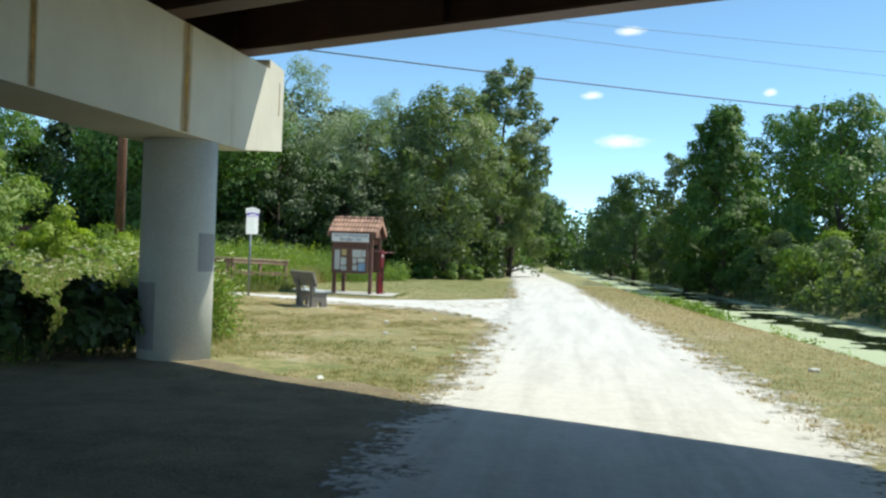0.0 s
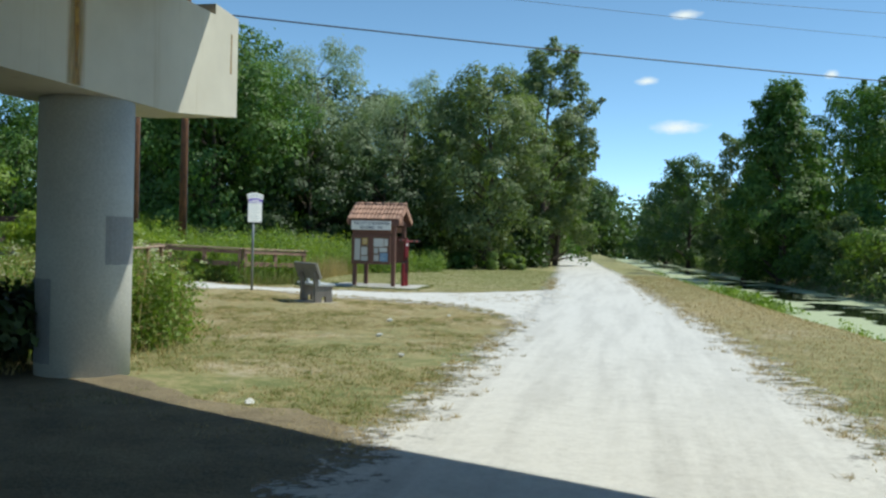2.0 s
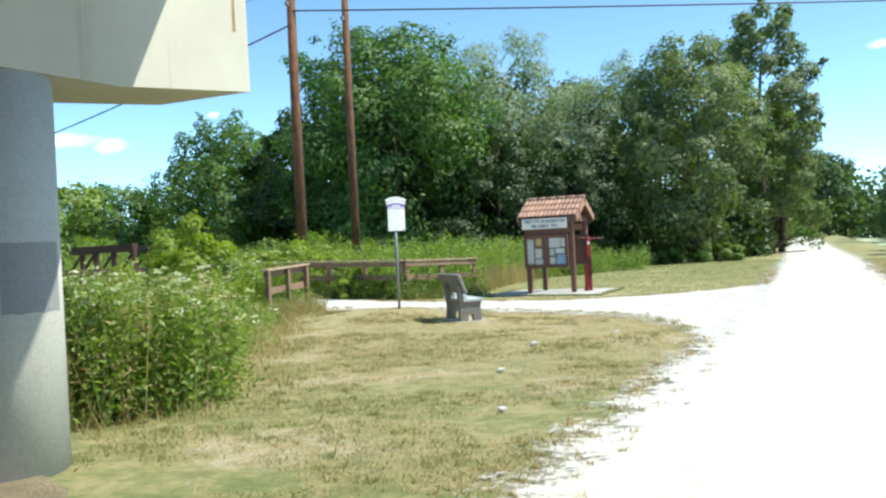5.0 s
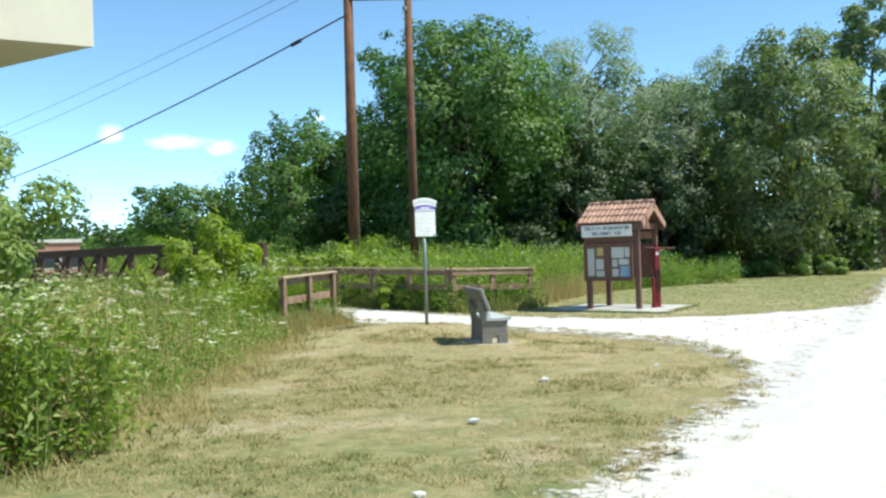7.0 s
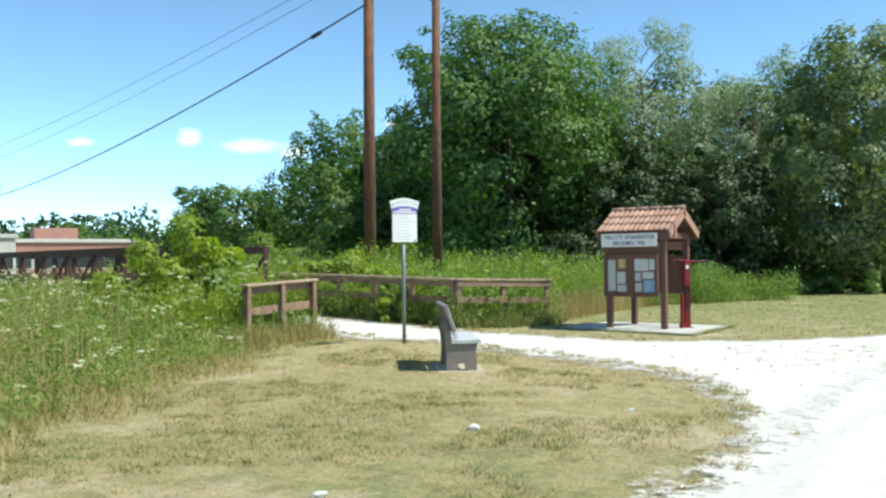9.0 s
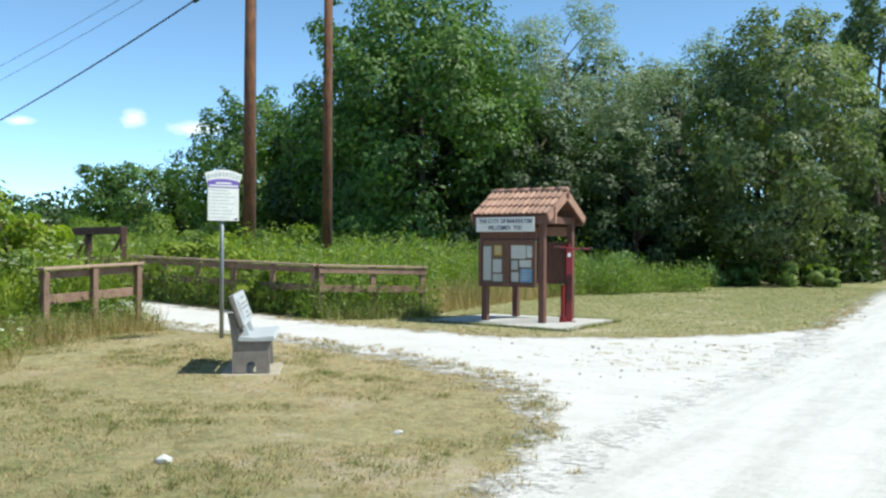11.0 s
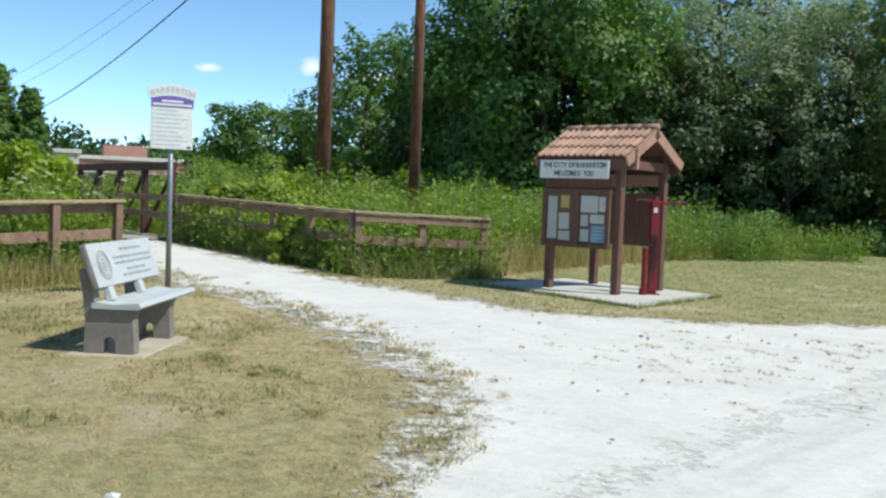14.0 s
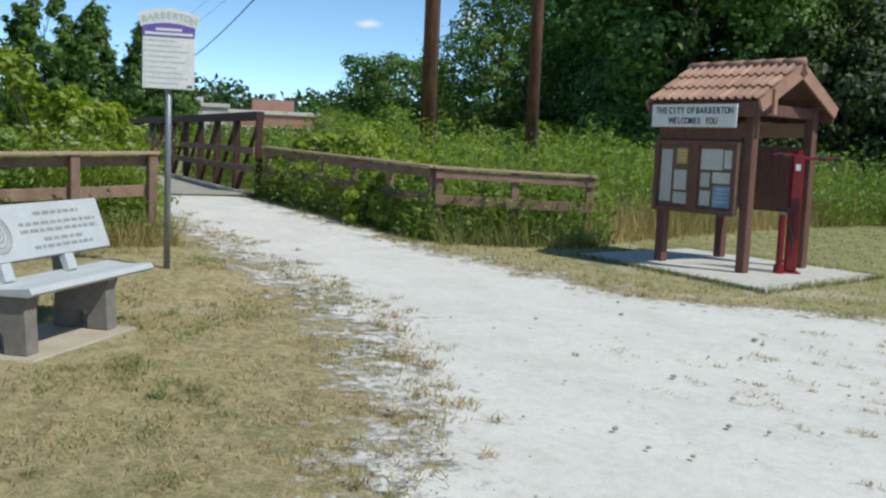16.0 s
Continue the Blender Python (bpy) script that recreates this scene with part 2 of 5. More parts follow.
M_POLE = surface("creosote_pole_wood", (0.05, 0.024, 0.016), (0.29, 0.12, 0.053), 2.6, 30, 0.85, stretch=(2.5, 2.5, 0.7), relief=0.9, spot=(0.05, 0.03, 0.02))
M_BENCH = surface("grey_recycled_board", (0.50, 0.53, 0.55), (0.60, 0.63, 0.65), 3, 80, 0.5, relief=0.2)
M_BENCHPAD = surface("sandy_concrete", (0.40, 0.35, 0.27), (0.54, 0.48, 0.38), 3, 60, 0.95)
M_BENCHLEG = surface("aggregate_concrete", (0.20, 0.18, 0.165), (0.31, 0.28, 0.26), 8, 120, 0.95, relief=0.7)
M_WHITE = surface("white_board", (0.74, 0.74, 0.72), (0.82, 0.82, 0.80), 4, 40, 0.5, relief=0.1)
M_PURPLE = surface("purple_band", (0.14, 0.09, 0.38), (0.18, 0.12, 0.45), 4, 40, 0.5, relief=0.05)
M_INK = surface("dark_lettering", (0.06, 0.07, 0.12), (0.09, 0.10, 0.17), 6, 40, 0.6, relief=0.05)
M_ENGRAVE = surface("engraved_grey", (0.26, 0.28, 0.29), (0.34, 0.36, 0.37), 6, 40, 0.7, relief=0.05)
M_FAINT = surface("faint_print", (0.45, 0.50, 0.52), (0.55, 0.60, 0.60), 6, 40, 0.6, relief=0.05)
M_GALV = surface("galvanised_post", (0.22, 0.24, 0.25), (0.32, 0.34, 0.35), 5, 60, 0.5, metal=0.6, relief=0.1)
M_RED = surface("red_powder_coat", (0.17, 0.006, 0.012), (0.24, 0.012, 0.018), 5, 60, 0.35, relief=0.05)
M_BLACK = surface("black_rubber", (0.015, 0.015, 0.017), (0.03, 0.03, 0.032), 5, 60, 0.7)
M_CORK = surface("cork_board", (0.13, 0.09, 0.06), (0.20, 0.14, 0.095), 9, 90, 0.9)
M_PAPER = surface("paper_notice", (0.62, 0.63, 0.62), (0.74, 0.74, 0.72), 3, 30, 0.8, each=0.3, relief=0.05)
M_BLUE = surface("blue_leaflet", (0.12, 0.26, 0.45), (0.25, 0.40, 0.58), 6, 30, 0.7, relief=0.05)
M_YELLOW = surface("ochre_leaflet", (0.50, 0.32, 0.08), (0.60, 0.42, 0.14), 6, 30, 0.7, relief=0.05)
M_BARK = surface("tree_bark", (0.06, 0.045, 0.035), (0.15, 0.12, 0.09), 4, 25, 0.95, stretch=(4, 4, 0.6), relief=1.0, dist=0.03)
M_WIRE = surface("cable_sheath", (0.012, 0.012, 0.014), (0.03, 0.03, 0.032), 3, 30, 0.6)
# red brick made lighter and pinker, the distance haze mixed into its colour
M_BRICK = surface("hazed_far_brick", (0.38, 0.19, 0.15), (0.46, 0.25, 0.20), 0.6, 6, 0.9)
M_FARWALL = surface("far_pale_wall", (0.55, 0.54, 0.51), (0.66, 0.65, 0.62), 0.4, 5, 0.9)
M_CLOD = surface("dirt_clod", (0.24, 0.21, 0.17), (0.40, 0.36, 0.30), 20, 80, 1.0)
M_LITTER = surface("white_litter", (0.72, 0.72, 0.70), (0.80, 0.80, 0.78), 9, 60, 0.7)
M_FARGLASS = surface("dark_window", (0.03, 0.04, 0.05), (0.06, 0.07, 0.08), 2, 9, 0.15)
L_MAPLE = foliage("maple_leaves", [(0.048, 0.105, 0.022), (0.095, 0.19, 0.036), (0.17, 0.29, 0.055)], 0.3)
L_OLIVE = foliage("olive_leaves", [(0.075, 0.13, 0.05), (0.15, 0.21, 0.085), (0.28, 0.32, 0.16)], 0.38)
L_SILVER = foliage("silver_leaves", [(0.12, 0.18, 0.09), (0.22, 0.29, 0.17), (0.44, 0.50, 0.38)])
# deep green, darkened further so the leaf colour holds the wood's inner shade
L_DARK = foliage("deep_green_shaded_leaves", [(0.020, 0.042, 0.014), (0.038, 0.075, 0.021), (0.075, 0.13, 0.034)], 0.28)
L_FAR = foliage("distant_leaves", [(0.06, 0.11, 0.04), (0.12, 0.19, 0.07)])
L_WEED = foliage("weed_leaves", [(0.10, 0.18, 0.035), (0.19, 0.29, 0.06), (0.34, 0.41, 0.12)], 0.4)
L_LIME = foliage("lime_leaves", [(0.14, 0.22, 0.03), (0.24, 0.33, 0.04), (0.40, 0.45, 0.07)], 0.4)
L_STRAW = foliage("dry_stems", [(0.25, 0.23, 0.09), (0.42, 0.35, 0.15), (0.58, 0.47, 0.25)], 0.3, 0.8, glow=(1.2, 1.1, 0.8))
L_REED = foliage("reed_blades", [(0.16, 0.23, 0.07), (0.26, 0.32, 0.12), (0.40, 0.43, 0.21)], 0.4)
L_GRASS = foliage("lawn_blades", [(0.20, 0.18, 0.07), (0.40, 0.32, 0.16), (0.62, 0.50, 0.30)], 0.3, 0.8, 5.0, 0.72, glow=(1.2, 1.1, 0.8))
L_PARCHED = foliage("parched_blades", [(0.30, 0.23, 0.11), (0.48, 0.37, 0.20), (0.68, 0.54, 0.34)], 0.3, 0.8, 5.0, 0.5, glow=(1.2, 1.1, 0.8))
L_TUFT = foliage("green_tufts", [(0.13, 0.17, 0.05), (0.23, 0.26, 0.09), (0.39, 0.37, 0.17)], 0.3, 0.8, 5.0, 0.6, (1.2, 1.25, 0.65))
M_PETAL = foliage("white_umbels", [(0.62, 0.64, 0.56), (0.78, 0.79, 0.72)], 0.3)
M_SEED = foliage("pale_seed_heads", [(0.45, 0.40, 0.33), (0.60, 0.56, 0.48)], 0.3)


# ---- building helpers ----
def mesh_of(name, bm, mat, smooth=False):
    me = bpy.data.meshes.new(name)
    bmesh.ops.recalc_face_normals(bm, faces=bm.faces)
    bm.to_mesh(me)
    bm.free()
    me.materials.append(mat)
    if smooth:
        me.polygons.foreach_set("use_smooth", [True] * len(me.polygons))
    return me


def part(name, bm, mat, parent=None, label="", smooth=False):
    ob = new(name, mesh_of(name, bm, mat, smooth))
    if parent is not None:
        ob.parent = parent
    return tagged(ob, label)


def thing(name, m, label, category, group="", kind=""):
    ob = new(name)
    ob.matrix_world = m
    ob.empty_display_size = 0.1
    return tagged(ob, label, category, group, kind)


def setting(ob, label="", category=""):
    return tagged(ob, label, category, "", "structure")


def slab_bm(bm, lo, hi, bevel=0.0, m=None):
    b2 = bmesh.new()
    bmesh.ops.create_cube(b2, size=1)
    for v in b2.verts:
        v.co = Vector([lo[i] + (v.co[i] + 0.5) * (hi[i] - lo[i]) for i in range(3)])
    if bevel:
        bmesh.ops.bevel(b2, geom=list(b2.edges), offset=bevel, segments=1, affect="EDGES")
    if m is not None:
        b2.transform(m)
    tmp = bpy.data.meshes.new("tmp")
    b2.to_mesh(tmp)
    b2.free()
    bm.from_mesh(tmp)
    bpy.data.meshes.remove(tmp)
    return bm


def box(lo, hi, bevel=0.006, m=None):
    return slab_bm(bmesh.new(), lo, hi, bevel, m)


def tube_bm(bm, pts, radii, segs=12, caps=True):
    """A swept round tube along points, with a radius at each."""
    rings = []
    up = Vector((0.3, 0.2, 1)).normalized()
    pts = [Vector(p) for p in pts]
    for i, p in enumerate(pts):
        d = (pts[min(i + 1, len(pts) - 1)] - pts[max(i - 1, 0)]).normalized()
        a = d.cross(up if abs(d.dot(up)) < 0.95 else Vector((1, 0, 0))).normalized()
        b = d.cross(a)
        rings.append([bm.verts.new(p + (a * math.cos(2 * math.pi * k / segs) + b * math.sin(2 * math.pi * k / segs)) * radii[i]) for k in range(segs)])
    for r, s in zip(rings, rings[1:]):
        for k in range(segs):
            bm.faces.new((r[k], r[(k + 1) % segs], s[(k + 1) % segs], s[k]))
    if caps:
        bm.faces.new(rings[0][::-1])
        bm.faces.new(rings[-1])
    return bm


def tube(pts, radii, segs=12):
    return tube_bm(bmesh.new(), pts, radii if isinstance(radii, (list, tuple)) else [radii] * len(pts), segs)


def prism(pts, axis, a, b):
    """A plate whose outline is given by points in the plane across one axis (0: x, 1: y, 2: z), from a to b along it."""
    bm = bmesh.new()
    place = lambda p, c: {0: (c, p[0], p[1]), 1: (p[0], c, p[1]), 2: (p[0], p[1], c)}[axis]
    lo, hi = [bm.verts.new(place(p, a)) for p in pts], [bm.verts.new(place(p, b)) for p in pts]
    bm.faces.new(lo)
    bm.faces.new(hi[::-1])
    for i in range(len(pts)):
        j = (i + 1) % len(pts)
        bm.faces.new((lo[i], lo[j], hi[j], hi[i]))
    return bm


def quads_mesh(name, quads, mat):
    """A mesh of loose quads from an array (n, 4, 3)."""
    n = len(quads)
    me = bpy.data.meshes.new(name)
    me.vertices.add(n * 4)
    me.vertices.foreach_set("co", quads.reshape(-1).astype(np.float32))
    me.loops.add(n * 4)
    me.loops.foreach_set("vertex_index", np.arange(n * 4, dtype=np.int32))
    me.polygons.add(n)
    me.polygons.foreach_set("loop_start", np.arange(0, n * 4, 4, dtype=np.int32))
    me.update(calc_edges=True)
    me.materials.append(mat)
    return me


def grid_mesh(name, X, Y, Z, mat, uv=False):
    """A sheet over arrays of one shape."""
    r, c = X.shape
    me = bpy.data.meshes.new(name)
    idx = np.arange(r * c).reshape(r, c)
    f = np.stack([idx[:-1, :-1], idx[:-1, 1:], idx[1:, 1:], idx[1:, :-1]], -1).reshape(-1, 4)
    me.from_pydata(np.stack([X, Y, Z], -1).reshape(-1, 3).tolist(), [], f.tolist())
    me.materials.append(mat)
    me.polygons.foreach_set("use_smooth", [True] * len(me.polygons))
    if uv is not False:
        U = np.broadcast_to(np.linspace(0, 1, c), (r, c)).reshape(-1) if uv is True else uv.reshape(-1)
        V = np.broadcast_to(np.arange(r)[:, None] / 20.0, (r, c)).reshape(-1)
        lay = me.uv_layers.new(name="UVMap")
        li = np.empty(len(me.loops), dtype=np.int32)
        me.loops.foreach_get("vertex_index", li)
        lay.data.foreach_set("uv", np.stack([U[li], V[li]], -1).reshape(-1).astype(np.float32))
    return me


rng = np.random.default_rng(7)


def unit(v):
    return v / np.maximum(1e-9, np.linalg.norm(v, axis=-1, keepdims=True))


def leaves(centres, normals, size, rnd, slim=0.5, stray=0.7):
    """Diamond leaves at centres, facing about along normals."""
    n = len(centres)
    nn = unit(normals + rnd.normal(0, stray, (n, 3)))
    a = unit(np.cross(nn, rnd.normal(0, 1, (n, 3))))
    b = np.cross(nn, a)
    s = (size * rnd.uniform(0.6, 1.3, n))[:, None]
    droop = nn * s * 0.18
    return np.stack([centres - a * s * 0.5 - droop, centres - b * s * 0.5 * slim, centres + a * s * 0.5 - droop, centres + b * s * 0.5 * slim], 1)


# ---- ground, trail, canal ----
def bank_x(y):
    """The near edge of the canal's water."""
    return np.interp(y, [-400, -60, -8.5, -1.3, 17, 72, 110, 400, 1500], [33, 18.5, 14.3, 13.6, 12.2, 8.7, 6.0, -14, -120])


def bank_w(y):
    return np.interp(y, [-60, 11, 60, 110, 1500], [5.6, 5.6, 5.2, 5.0, 5.0])


def lift(x, y):
    """The ground's height."""
    d = x - bank_x(y)
    w = bank_w(y)
    z = np.interp(d, [-2.2, -1.4, 0.0, 1.0], [0, -0.08, -0.52, -0.95])
    far = np.interp(d - w, [-1.0, 0.0, 1.6], [-0.95, -0.5, 0.1])
    z = np.where(d > 2.0, far, z)
    rise = 0.22 * np.clip((-x - 2.5) / 7.0, 0, 1) * np.exp(-((y + 2.0) / 5.0) ** 2)
    mound = 0.17 * np.exp(-((x + 1.2) / 2.2) ** 2 - ((y + 6.9) / 1.4) ** 2) * np.clip((0.9 - x) / 1.2, 0, 1)
    mound = mound + 0.045 * np.exp(-((x - 1.75) / 1.7) ** 2 - ((y + 8.5) / 1.6) ** 2)
    mound = mound + 0.07 * np.exp(-((x - 3.3) / 1.4) ** 2 - ((y + 20.5) / 1.4) ** 2)
    return z + rise + mound


def trail_mid(y):
    return np.interp(y, [-400, -60, -22, -12, -3, 13, 23, 41, 80, 130, 400], [9.3, 9.1, 8.87, 8.55, 8.02, 6.95, 6.3, 4.75, 1.9, -2.5, -30])


def trail_half(y):
    return np.interp(y, [-60, -22, -12, -3, 13, 41], [1.9, 1.87, 1.72, 1.58, 1.55, 1.5])


gx = np.concatenate([np.linspace(-1500, -60, 16), np.linspace(-55, -16, 20), np.arange(-15, 24.01, 0.3), np.linspace(26, 60, 14), np.linspace(80, 1500, 14)])
gy = np.concatenate([np.linspace(-1200, -60, 12), np.linspace(-55, -34, 12), np.arange(-33, 12.01, 0.3), np.linspace(13, 60, 48), np.linspace(63, 130, 34), np.linspace(160, 3000, 20)])
GX, GY = np.meshgrid(gx, gy)
bumps = np.array([[0.025 * noise.noise(Vector((x * 0.5, y * 0.5, 0))) if -16 < x < 24 and -34 < y < 60 else 0.0 for x in gx] for y in gy])
away = np.clip((np.abs(GX - trail_mid(GY)) - 2.0) / 1.0, 0, 1) * np.clip((np.abs(GY + 3.2 - 0.12 * (-GX)) - 2.4), 0, 1)
GZ = lift(GX, GY) + bumps * away - 0.01 * (1 - away)
ground = setting(new("ground", grid_mesh("ground", GX, GY, GZ, M_LAWN)), "dry mown grass ground with straw-coloured patches", "ground")


def ground_at(x, y):
    """The height of the ground sheet itself, with its small bumps."""
    i = np.clip(np.searchsorted(gx, x) - 1, 0, len(gx) - 2)
    j = np.clip(np.searchsorted(gy, y) - 1, 0, len(gy) - 2)
    u, v = (x - gx[i]) / (gx[i + 1] - gx[i]), (y - gy[j]) / (gy[j + 1] - gy[j])
    return (GZ[j, i] * (1 - u) + GZ[j, i + 1] * u) * (1 - v) + (GZ[j + 1, i] * (1 - u) + GZ[j + 1, i + 1] * u) * v


def edge_wobble(s, seed, amp=0.12):
    return amp * (noise.noise(Vector((s * 0.9, seed, 0))) + 0.7 * noise.noise(Vector((s * 3.1, seed, 5))) + 0.4 * noise.noise(Vector((s * 9.0, seed, 9))))


ty = np.concatenate([np.linspace(-90, -32, 40), np.arange(-31.9, 10, 0.1), np.linspace(10, 40, 120), np.linspace(41, 140, 100)])
tl = np.array([trail_mid(y) - trail_half(y) + edge_wobble(y, 1.0) for y in ty])
tr_ = np.array([trail_mid(y) + trail_half(y) + edge_wobble(y, 2.0, 0.16) for y in ty])
frac = np.array([0, 0.05, 0.12, 0.3, 0.5, 0.7, 0.88, 0.95, 1.0])
tw = (tr_ - tl + 0.75)[:, None]
TX = (tl - 0.35)[:, None] + tw * frac[None]
TY = np.broadcast_to(ty[:, None], TX.shape)
TZ = 0.012 + 0.02 * np.sin(np.pi * frac)[None] + 0 * TX
trail = setting(new("trail", grid_mesh("trail", TX, TY, TZ, M_GRAVEL, tw * np.minimum(frac, 1 - frac)[None])), "crushed limestone towpath, pale and rutted by wheels", "path")

# the side path: both edges as functions of x, flaring where it joins the trail
sx = np.arange(-26, 7.4, 0.08)
s_lo = np.interp(sx, [-26, -14, -8, -3.5, -0.2, 1.7, 3.2, 4.6, 5.6, 6.3, 6.9, 7.4], [0.0, -2.9, -4.0, -4.55, -5.3, -5.75, -6.5, -7.48, -8.55, -9.95, -12.3, -14])
s_hi = np.interp(sx, [-26, -14, -8.8, -4.3, -2.6, -0.5, 0.8, 2, 3, 4.2, 5.2, 6.2, 7.4], [2.6, -0.1, -1.15, -1.75, -2.05, -2.35, -2.5, -2.55, -2.1, -1.2, 0.2, 2.5, 4])
s_lo = s_lo + np.array([edge_wobble(x, 3.0, 0.14) for x in sx])
s_hi = s_hi + np.array([edge_wobble(x, 4.0, 0.10) for x in sx])
side_frac = np.linspace(0, 1, 45)
SX = np.broadcast_to(sx[:, None], (len(sx), 45))
sw = (s_hi - s_lo + 1.25)[:, None]
SY = (s_lo - 0.80)[:, None] + sw * side_frac[None]
SZ = ground_at(SX, SY) + 0.008 + 0.018 * np.sin(np.pi * side_frac)[None]
side_path = setting(new("side_path", grid_mesh("side_path", SX, SY, SZ, M_SIDE, 0.6 * sw * np.minimum(side_frac, 1 - side_frac)[None])), "crushed limestone side path leading to the footbridge", "path")

wy = np.concatenate([np.linspace(-90, -20, 20), np.arange(-19, 130, 0.8), np.linspace(132, 400, 20)])
wf = np.linspace(-0.06, 1.06, 12)
WX = bank_x(wy)[:, None] + bank_w(wy)[:, None] * wf[None]
water = setting(new("water", grid_mesh("water", WX, np.broadcast_to(wy[:, None], WX.shape), -0.5 + 0 * WX, M_WATER, True)), "still canal water half covered in duckweed", "water")

# earth sheet along the bridge's shadow line, its colour deepening that shade
ex = np.arange(-9, 7.4, 0.2)
ef = np.linspace(0, 1, 14)
e_top = np.array([-20.7 - 0.52 * (x - 3.9) + edge_wobble(x, 6.0, 0.25) for x in ex])
EX = np.broadcast_to(ex[:, None], (len(ex), 14))
EY = -36 + (e_top + 36)[:, None] * ef[None]
earth = setting(new("shade_darkened_earth", grid_mesh("shade_darkened_earth", EX, EY, lift(EX, EY) + np.interp(EX, [6.0, 7.2], [0.02, -0.008]), M_EARTH)), "bare trodden earth under the bridge, coloured darker for its shade", "ground")

# ---- road bridge over the trail ----
bridge = thing("road_bridge", pose(6.9, -21.1, 0, 0, 0, -25.6), "brown steel girder road bridge crossing over the trail", "bridge")
# deck and girders are extended unseen to the south to block sky light
part("deck", box((-42, -25.5, 5.15), (42, 1.18, 5.45), 0.02), M_CONC, bridge, "concrete deck slab overhanging the girders, widened unseen to deepen the shade")
for k in range(13):
    y = -0.12 - k * 1.95
    bm = box((-42, y - 0.19, 4.2), (42, y + 0.19, 4.235), 0.004)
    slab_bm(bm, (-42, y - 0.012, 4.235), (42, y + 0.012, 5.1), 0)
    slab_bm(bm, (-42, y - 0.19, 5.1), (42, y + 0.19, 5.146), 0)
    for i in range(-12, 13):
        slab_bm(bm, (i * 3.4, y - 0.17, 4.236), (i * 3.4 + 0.015, y + 0.17, 5.098), 0)
    part("girder", bm, M_STEEL, bridge)
for i in range(-8, 9):
    part("cross_frame", box((i * 5 + 0.5, -23.4, 4.5), (i * 5 + 0.58, -0.26, 4.7), 0.01), M_STEEL, bridge)
pier = thing("bridge_pier", pose(3.29, -18.1, 0, 0, 0, -2), "pale concrete pier with round column and rust-streaked cap", "pier")
CX, CY = 0.075, -2.46
cap_outline = [(0.0, 3.03), (0.0, 4.28), (-0.62, 4.33), (-0.62, 4.196), (-12.5, 4.196), (-12.5, 3.1), (-9.5, 2.88), (-1.6, 2.88)]
cap = part("pier_cap", prism(cap_outline, 0, -0.55, 0.55), M_CONC, pier, "cream concrete beam with rust streaks")
part("rust_streak", box((0.553, -3.52, 2.89), (0.5545, -3.22, 4.19), 0), M_RUST, cap)
part("rust_streak", box((0.553, -6.5, 2.89), (0.5545, -6.35, 4.19), 0), M_RUST, cap)
part("rust_streak", box((0.553, -0.22, 3.55), (0.5545, -0.16, 4.05), 0), M_RUST, cap)
part("bearing_block", box((-0.4, -2.0, 4.197), (0.4, -1.75, 4.2), 0), M_STEEL, pier)
bm = bmesh.new()
bmesh.ops.create_cone(bm, cap_ends=True, segments=64, radius1=0.47, radius2=0.47, depth=3.2)
bmesh.ops.translate(bm, verts=bm.verts, vec=(CX, CY, 1.277))
column = part("column", bm, M_COLUMN, pier, "grey round concrete column", True)


def curved_patch(a0, a1, z0, z1, r=0.473):
    bm = bmesh.new()
    cols = []
    for k in range(9):
        a = radians(a0 + (a1 - a0) * k / 8)
        wob = 0.006 * math.sin(k * 2.1)
        cols.append([bm.verts.new((CX + r * math.cos(a), CY + r * math.sin(a), z)) for z in (z0 + wob, z1 + wob * 0.5)])
    for p, q in zip(cols, cols[1:]):
        bm.faces.new((p[0], q[0], q[1], p[1]))
    return bm


part("paint_shade_patch", curved_patch(-32, 28, 1.2, 1.69), M_PATCH, column, "dark grey rectangle, for overpaint and for a shade band")
# this one paints the column's band of shade in dark grey
part("paint_shade_patch", curved_patch(-140, -97, 0.2, 1.05), M_PATCH, column, "dark grey rectangle, for overpaint and for a shade band")

# ---- kiosk ----
kiosk = thing("notice_kiosk", pose(0, 0, 0), "red-brown timber notice kiosk with a terracotta tiled gable roof", "kiosk")
RZ, EZ, HALF, MIDY = 2.66, 2.18, 0.82, 0.665
for x in (0, 1.28):
    for y in (0, 1.33):
        part("post", box((x - 0.062, y - 0.062, 0.037), (x + 0.062, y + 0.062, 2.14), 0.008), M_STAIN, kiosk)
for y in (0, 1.33):
    part("beam", box((-0.2, y - 0.06, 2.142), (1.5, y + 0.06, 2.26), 0.006), M_STAIN, kiosk)
for x in (0, 1.28):
    part("tie_beam", box((x - 0.05, 0.075, 2.0), (x + 0.05, 1.255, 2.14), 0.006), M_STAIN, kiosk)
slope = math.atan2(RZ - EZ, HALF)
run = math.hypot(RZ - EZ, HALF)
